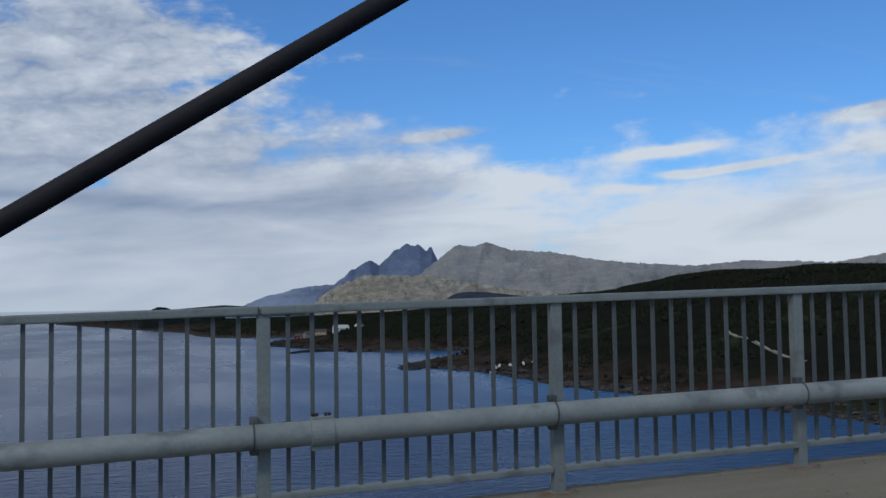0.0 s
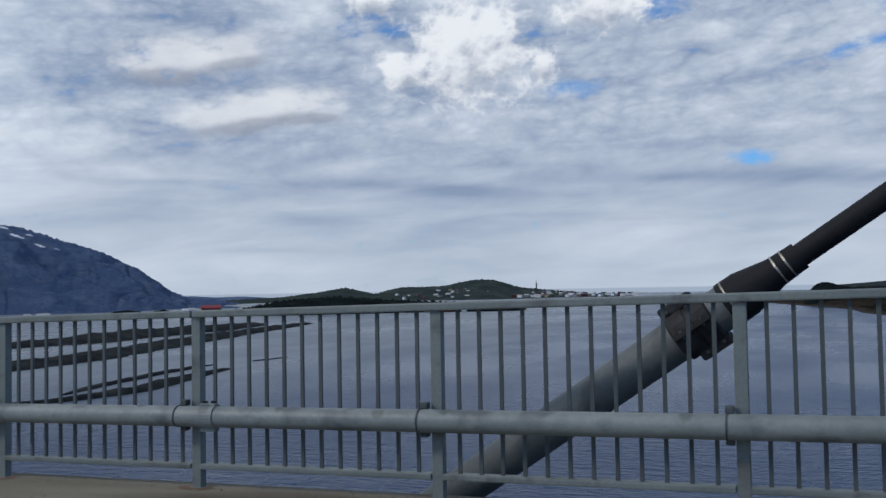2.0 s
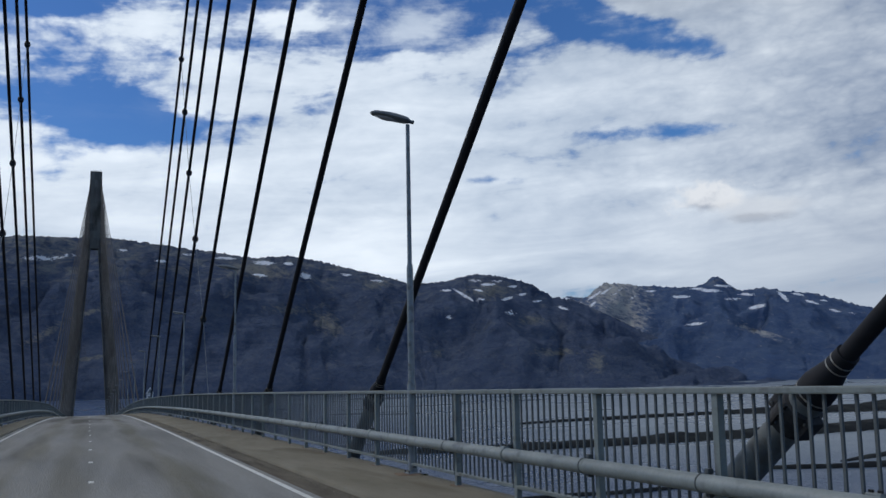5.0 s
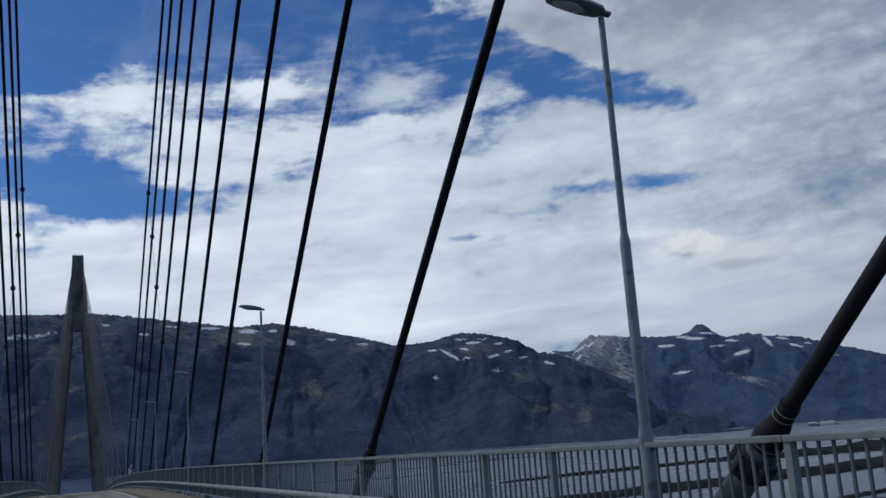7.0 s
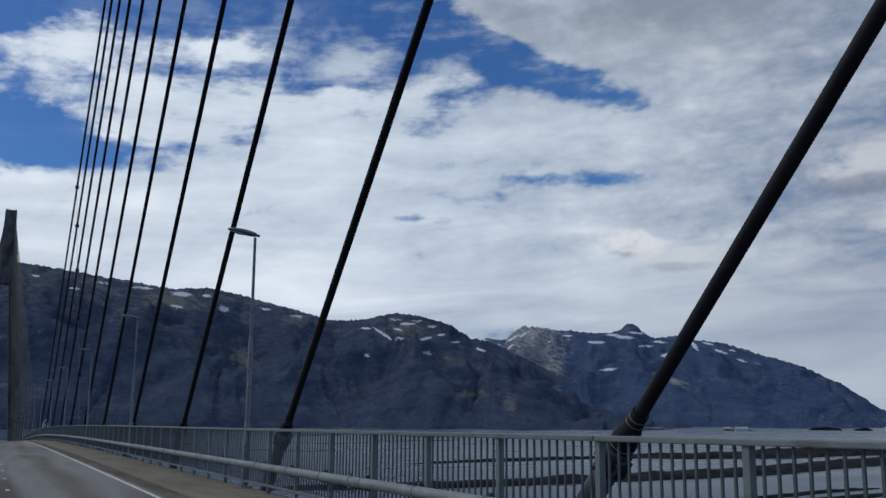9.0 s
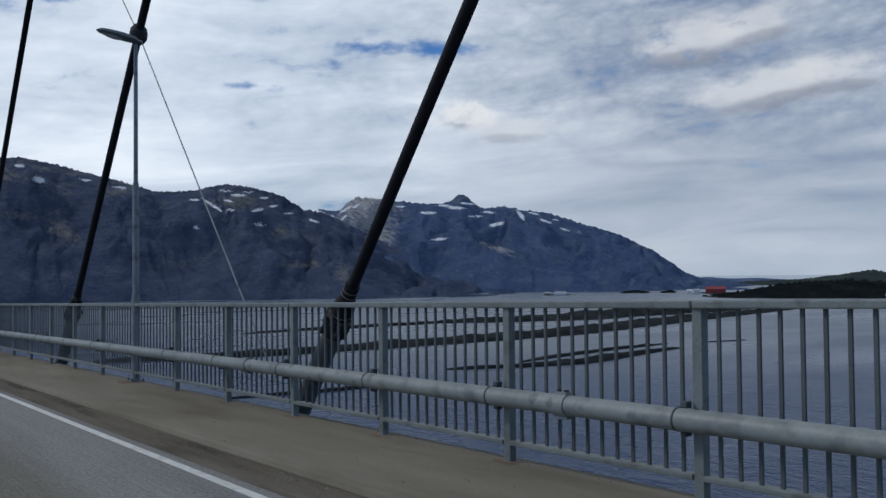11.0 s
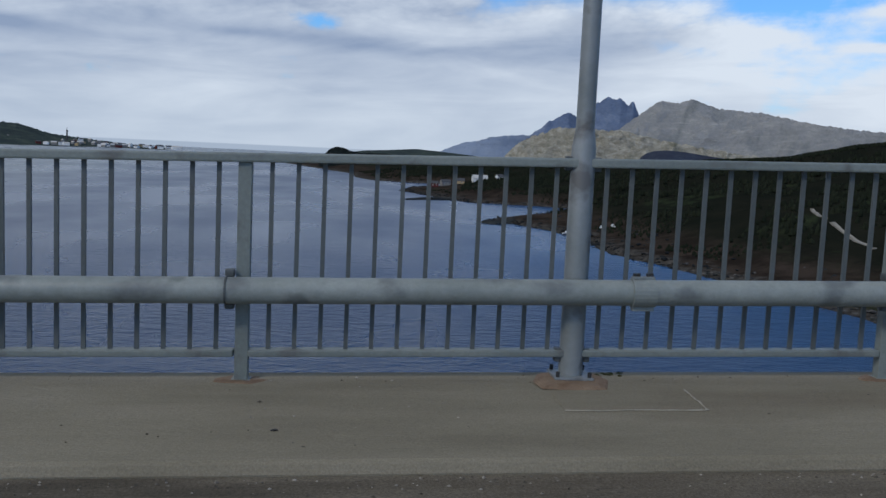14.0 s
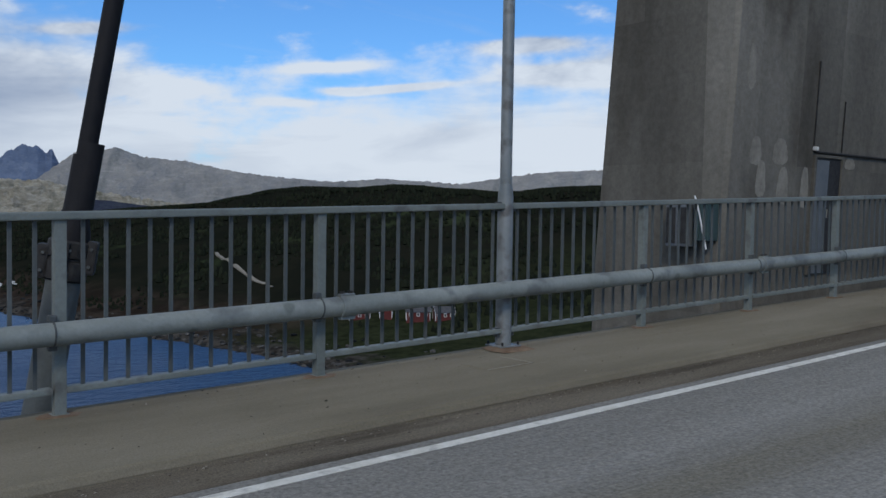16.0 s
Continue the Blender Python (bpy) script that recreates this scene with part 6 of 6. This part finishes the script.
for a, l, w, h, wall, roof in ((27.7, 16, 8, 3.5, M_GREY_BOARDS, M_ROOF_PALE), (24.3, 24, 9, 4, M_GREY_BOARDS, M_ROOF_DARK), (23.2, 16, 8, 4, M_RED, M_ROOF_DARK), (22.2, 9, 8, 4.5, M_WHITE, M_ROOF_DARK)):
    x, y = polar(a, 1830 * (1 + 0.05 * fbm(a * 0.11, 21.0, 0.0, 2)) + 10)
    house(x, y, WATER + 2.0, l, w, h, a + 8, wall, roof, "boathouse at the foot of the dark wooded point", 0, w * 0.3, "boathouses")
polar_land("flat_shore", M_DARKWOOD, [(34.5, -1.33), (36, -1.22), (38, -1.22), (39.2, -1.27), (39.6, -1.36)], 2190, 2290, 2350, "flat dark shore under the sheds", 2, 6, 0.1, 0.5, 37.0, "ground")
polar_land("low_spit", M_DARKWOOD, [(45.4, -1.42), (46.0, -1.29), (47.2, -1.29), (48.2, -1.42)], 2095, 2150, 2190, "low spit with pale sheds", 2, 6, 0.1, 0.5, 39.0, "ground")
polar_land("wooded_islets", M_DARKWOOD, [(43.2, -1.36), (42.6, -1.12), (41.8, -1.04), (41.1, -1.2), (40.7, -1.3), (40.3, -1.12), (39.8, -1.06), (39.3, -1.34)], 2260, 2330, 2380, "small dark wooded islets by the far shore", 3, 8, 0.04, 0.6, 43.0, "island", 1.5, 0.08)
x, y = polar(9.7, 3300)
rowing_boat(x, y, 40, 22)


# ---- small things on the footway ----
def footway_box(x, y, label):
    root = thing("junction_box", label, "box", "", "", tilt(x, y))
    part("body", box(bmesh.new(), (-0.115, -0.055, 0.0), (0.115, 0.055, 0.075), 0.012), M_PIPE, root)
    part("lid", box(bmesh.new(), (-0.122, -0.062, 0.075), (0.122, 0.062, 0.087), 0.004), M_PAINT, root)


footway_box(71.78, -0.10, "small grey junction box on the footway under the railing")


def wire_loop():
    """A loose black wire that arches behind the railing."""
    cu = bpy.data.curves.new("loose_wire", "CURVE")
    cu.dimensions, cu.bevel_depth, cu.bevel_resolution = "3D", 0.012, 2
    sp = cu.splines.new("NURBS")
    z = deck(73.0)
    pts = [(72.70, 0.12, -0.05), (72.72, 0.28, 0.05), (72.80, 0.32, 0.22), (73.05, 0.33, 0.30), (73.30, 0.32, 0.30), (73.52, 0.30, 0.22), (73.58, 0.24, 0.05), (73.45, 0.12, -0.03)]
    sp.points.add(len(pts) - 1)
    for p, (px, py, pz) in zip(sp.points, pts):
        p.co = (px, py, z + pz, 1)
    sp.use_endpoint_u = True
    cu.materials.append(M_BLACK)
    tagged(new("loose_wire", cu), "loose black wire arching behind the railing", "wire")


wire_loop()


def moss(x, y, n, seed, label):
    rng = random.Random(seed)
    spots = [(x + rng.uniform(-0.16, 0.16), y + rng.uniform(-0.05, 0.05), deck(x) - 0.01, rng.uniform(0.012, 0.03), rng.uniform(0.01, 0.03)) for _ in range(n)]
    clumps("moss", M_MOSS, spots, label)


M_MOSS = leaf_material("moss_and_dirt", (0.02, 0.018, 0.010), (0.04, 0.038, 0.016), (0.07, 0.07, 0.03))
for x, y in ((97.86, 0.10), (98.1, 0.08), (94.2, 0.10), (74.3, 0.09), (34.2, 0.09), (14.2, 0.10), (72.3, 0.1)):
    moss(x, y, 26, int(x * 10), "moss and dirt gathered at a post foot")


def cable_block(x):
    """Concrete and steel block where the short stay enters the deck edge."""
    root = thing("anchor_block", "dark steel anchor block at the deck edge under a stay", "anchor block", "anchor blocks", "", tilt(x, 0.42))
    part("body", box(bmesh.new(), (-0.22, -0.10, -0.5), (0.20, 0.20, 0.03), 0.03), M_BRACKET, root)
    part("cover", box(bmesh.new(), (-0.14, -0.08, 0.03), (0.10, 0.12, 0.055), 0.012), M_STRAP, root)


for i in (3,):
    xa = TOWER_X[1] - 13.175 - CABLE_STEP * i
    a_z = 57.6 + 2.347 * i + 0.02 * i * i
    cable_block(xa - 1.3 * (TOWER_X[1] - 3.5 - xa) / (a_z - deck(xa) - 1.3))


# ---- wear and litter on the deck ----
def footway_patch(x, y, l, w, seed):
    """A thin slab of newer mortar beside a lamp foot, its edges broken."""
    rng = random.Random(seed)
    rim = []
    for i in range(28):
        a = 6.28318 * i / 28
        c, q = math.cos(a), math.sin(a)
        k = 1.0 / max(abs(c), abs(q))
        rim.append((c * k * l / 2 + rng.uniform(-0.015, 0.015), q * k * w / 2 + rng.uniform(-0.012, 0.012)))
    bm = ring_loft(bmesh.new(), [[(px * f, py * f, z) for px, py in rim] for f, z in ((1.0, -0.01), (1.0, 0.003), (0.985, 0.005))])
    root = thing("repair_patch", "thin mortar repair patch with broken pale edges on the footway", "patch", "repair patches", "", tilt(x, y))
    part("slab", bm, M_FOOTWAY, root)
    for sx, sy, ex, ey in ((-1, -1, 1, -1), (1, -1, 1, 1)):
        bm = bmesh.new()
        p, q = Vector((sx * l / 2, sy * w / 2, 0.004)), Vector((ex * l / 2, ey * w / 2, 0.004))
        d = (q - p).normalized()
        n = Vector((-d.y, d.x, 0))
        rows = []
        for i in range(13):
            c = p + (q - p) * i / 12 + n * rng.uniform(-0.008, 0.008)
            h = 0.006 * rng.uniform(0.4, 1.4)
            rows.append([c - n * h, c - n * h * 0.5 + Vector((0, 0, 0.004)), c + n * h * 0.5 + Vector((0, 0, 0.004)), c + n * h])
        part("crack_edge", ring_loft(bm, rows), M_PALE_EDGE, root, "pale crumbled edge")


M_PALE_EDGE = material("pale_crumbled_mortar", [(0.24, 0.215, 0.165), (0.32, 0.29, 0.23)], 25.0, 0.95)
for x, y, l, w, sd in ((73.55, -0.58, 0.55, 0.40, 1), (94.22, -0.50, 0.8, 0.42, 2), (113.4, -0.55, 0.5, 0.4, 3), (33.5, -0.5, 0.5, 0.4, 4)):
    footway_patch(x, y, l, w, sd)


def litter():
    """Grit and small pebbles in the gutter and along the railing's foot, one mesh."""
    rng = np.random.default_rng(21)
    base = np.array([(1, 0, 0), (-1, 0, 0), (0, 1, 0), (0, -1, 0), (0, 0, 1), (0, 0, -0.4)], float)
    tri = np.array([(0, 2, 4), (2, 1, 4), (1, 3, 4), (3, 0, 4), (2, 0, 5), (1, 2, 5), (3, 1, 5), (0, 3, 5)])
    vs, fs = [], []
    for i in range(9000):
        x = rng.uniform(-6, 122)
        kind = rng.random()
        y, dz = (-1.53 - abs(rng.normal(0, 0.10)), -0.058) if kind < 0.62 else ((0.02 + rng.normal(0, 0.07), 0.0) if kind < 0.8 else (rng.uniform(-1.4, 0.05), 0.0))
        if y < -1.9 or y > 0.14:
            continue
        r = rng.uniform(0.003, 0.008) * (1.6 if rng.random() < 0.06 else 1.0)
        k = base * (1 + 0.5 * (rng.random((6, 1)) - 0.5)) * np.array([r * rng.uniform(0.8, 1.6), r, r * 0.8])
        vs.append(k + np.array([x, y, deck(x) + dz + r * 0.25]))
        fs.append(tri + 6 * (len(vs) - 1))
    me = bpy.data.meshes.new("grit")
    me.from_pydata(np.concatenate(vs).tolist(), [], np.concatenate(fs).tolist())
    me.materials.append(M_GRIT)
    tagged(new("grit", me), "grit and small pebbles along the gutter and railing foot", "grit", "", "stuff")


M_GRIT = leaf_material("mixed_grit", (0.03, 0.026, 0.02), (0.10, 0.088, 0.07), (0.34, 0.31, 0.26))
litter()


def leaf_bits():
    for x, y, t in ((86.7, -0.62, 20), (89.7, -0.55, 70), (88.0, -0.92, 140), (79.4, -0.75, 40), (92.3, -1.02, 10), (98.3, -0.8, 100)):
        bm = ring_loft(bmesh.new(), [[(0.022 * math.cos(6.28 * i / 7) * k, 0.009 * math.sin(6.28 * i / 7) * k, z) for i in range(7)] for k, z in ((0.8, 0.0), (1.0, 0.004), (0.5, 0.009))])
        ob = new("leaf_bit", mesh_of("leaf_bit", bm, M_BRACKET))
        ob.matrix_basis = tilt(x, y, 0.001) @ Matrix.Rotation(radians(t), 4, "Z")
        tagged(ob, "dark dry scrap lying on the footway", "scrap", "scraps on the footway")


leaf_bits()


def tower_stains(root):
    """Pale runs of lime on the leg beside the door."""
    rng = random.Random(5)
    at = Matrix.Translation((0, 6.68, 0)) @ Matrix.Rotation(radians(2.955), 4, "X")
    for x0, z0, w, h in ((-2.24, 2.00, 0.30, 0.46), (-1.53, 2.02, 0.42, 0.42), (-2.05, 1.56, 0.26, 0.58), (-1.40, 1.46, 0.32, 0.62), (-0.72, 1.45, 0.24, 0.70), (0.75, 1.92, 0.34, 0.2), (-2.5, 3.3, 0.2, 0.7)):
        rim = []
        for i in range(30):
            a = 6.28318 * i / 30
            c, q = math.cos(a), math.sin(a)
            k = 1 / (abs(c) ** 3 + abs(q) ** 3) ** (1 / 3)
            rim.append((x0 + c * k * w / 2 * (1 + rng.uniform(-0.08, 0.08)) * (1 - 0.25 * q), z0 + q * k * h / 2 * (1 + rng.uniform(-0.05, 0.05))))
        bm = ring_loft(bmesh.new(), [[(px, dy, pz) for px, pz in rim] for dy in (0.01, -0.003)])
        part("lime_stain", bm, M_LIME, root, "pale lime stain on the concrete", False, at)


M_LIME = material("lime_stain", [(0.21, 0.197, 0.162), (0.28, 0.264, 0.222)], 3.0, 0.95, 0, 0.2, 20, stretch=(1, 1, 0.4), grain=(9.0, 0.2))

tower_stains(tower_near)


def road_sign(x, y):
    """A warning triangle over a square plate on one post."""
    root = thing("road_sign", "triangular road sign above a pale square plate on a post", "road sign", "", "", tilt(x, y) @ Matrix.Scale(0.8, 4))
    part("post", tube(bmesh.new(), [((0, 0, -0.4), 0.04), ((0, 0, 3.05), 0.04)], 10), M_POLE, root)
    tri = part("triangle", ring_loft(bmesh.new(), [[(dx, -0.46, 2.30), (dx, 0.46, 2.30), (dx, 0.0, 3.10)] for dx in (0.045, 0.06)]), M_WHITE_BOX, root, "pale triangular plate")
    part("field", ring_loft(bmesh.new(), [[(dx, -0.30, 2.40), (dx, 0.30, 2.40), (dx, 0.0, 2.92)] for dx in (0.062, 0.066)]), M_CABINET, tri)
    plate = part("plate", box(bmesh.new(), (0.045, -0.38, 1.30), (0.06, 0.38, 2.22), 0.005), M_WHITE_BOX, root, "pale square plate")
    part("dark_bar", box(bmesh.new(), (0.061, -0.22, 1.46), (0.066, 0.22, 1.66)), M_CABINET, plate)
    part("dark_bar", box(bmesh.new(), (0.061, -0.22, 1.80), (0.066, 0.22, 2.02)), M_CABINET, plate)


road_sign(-65.0, 0.5)
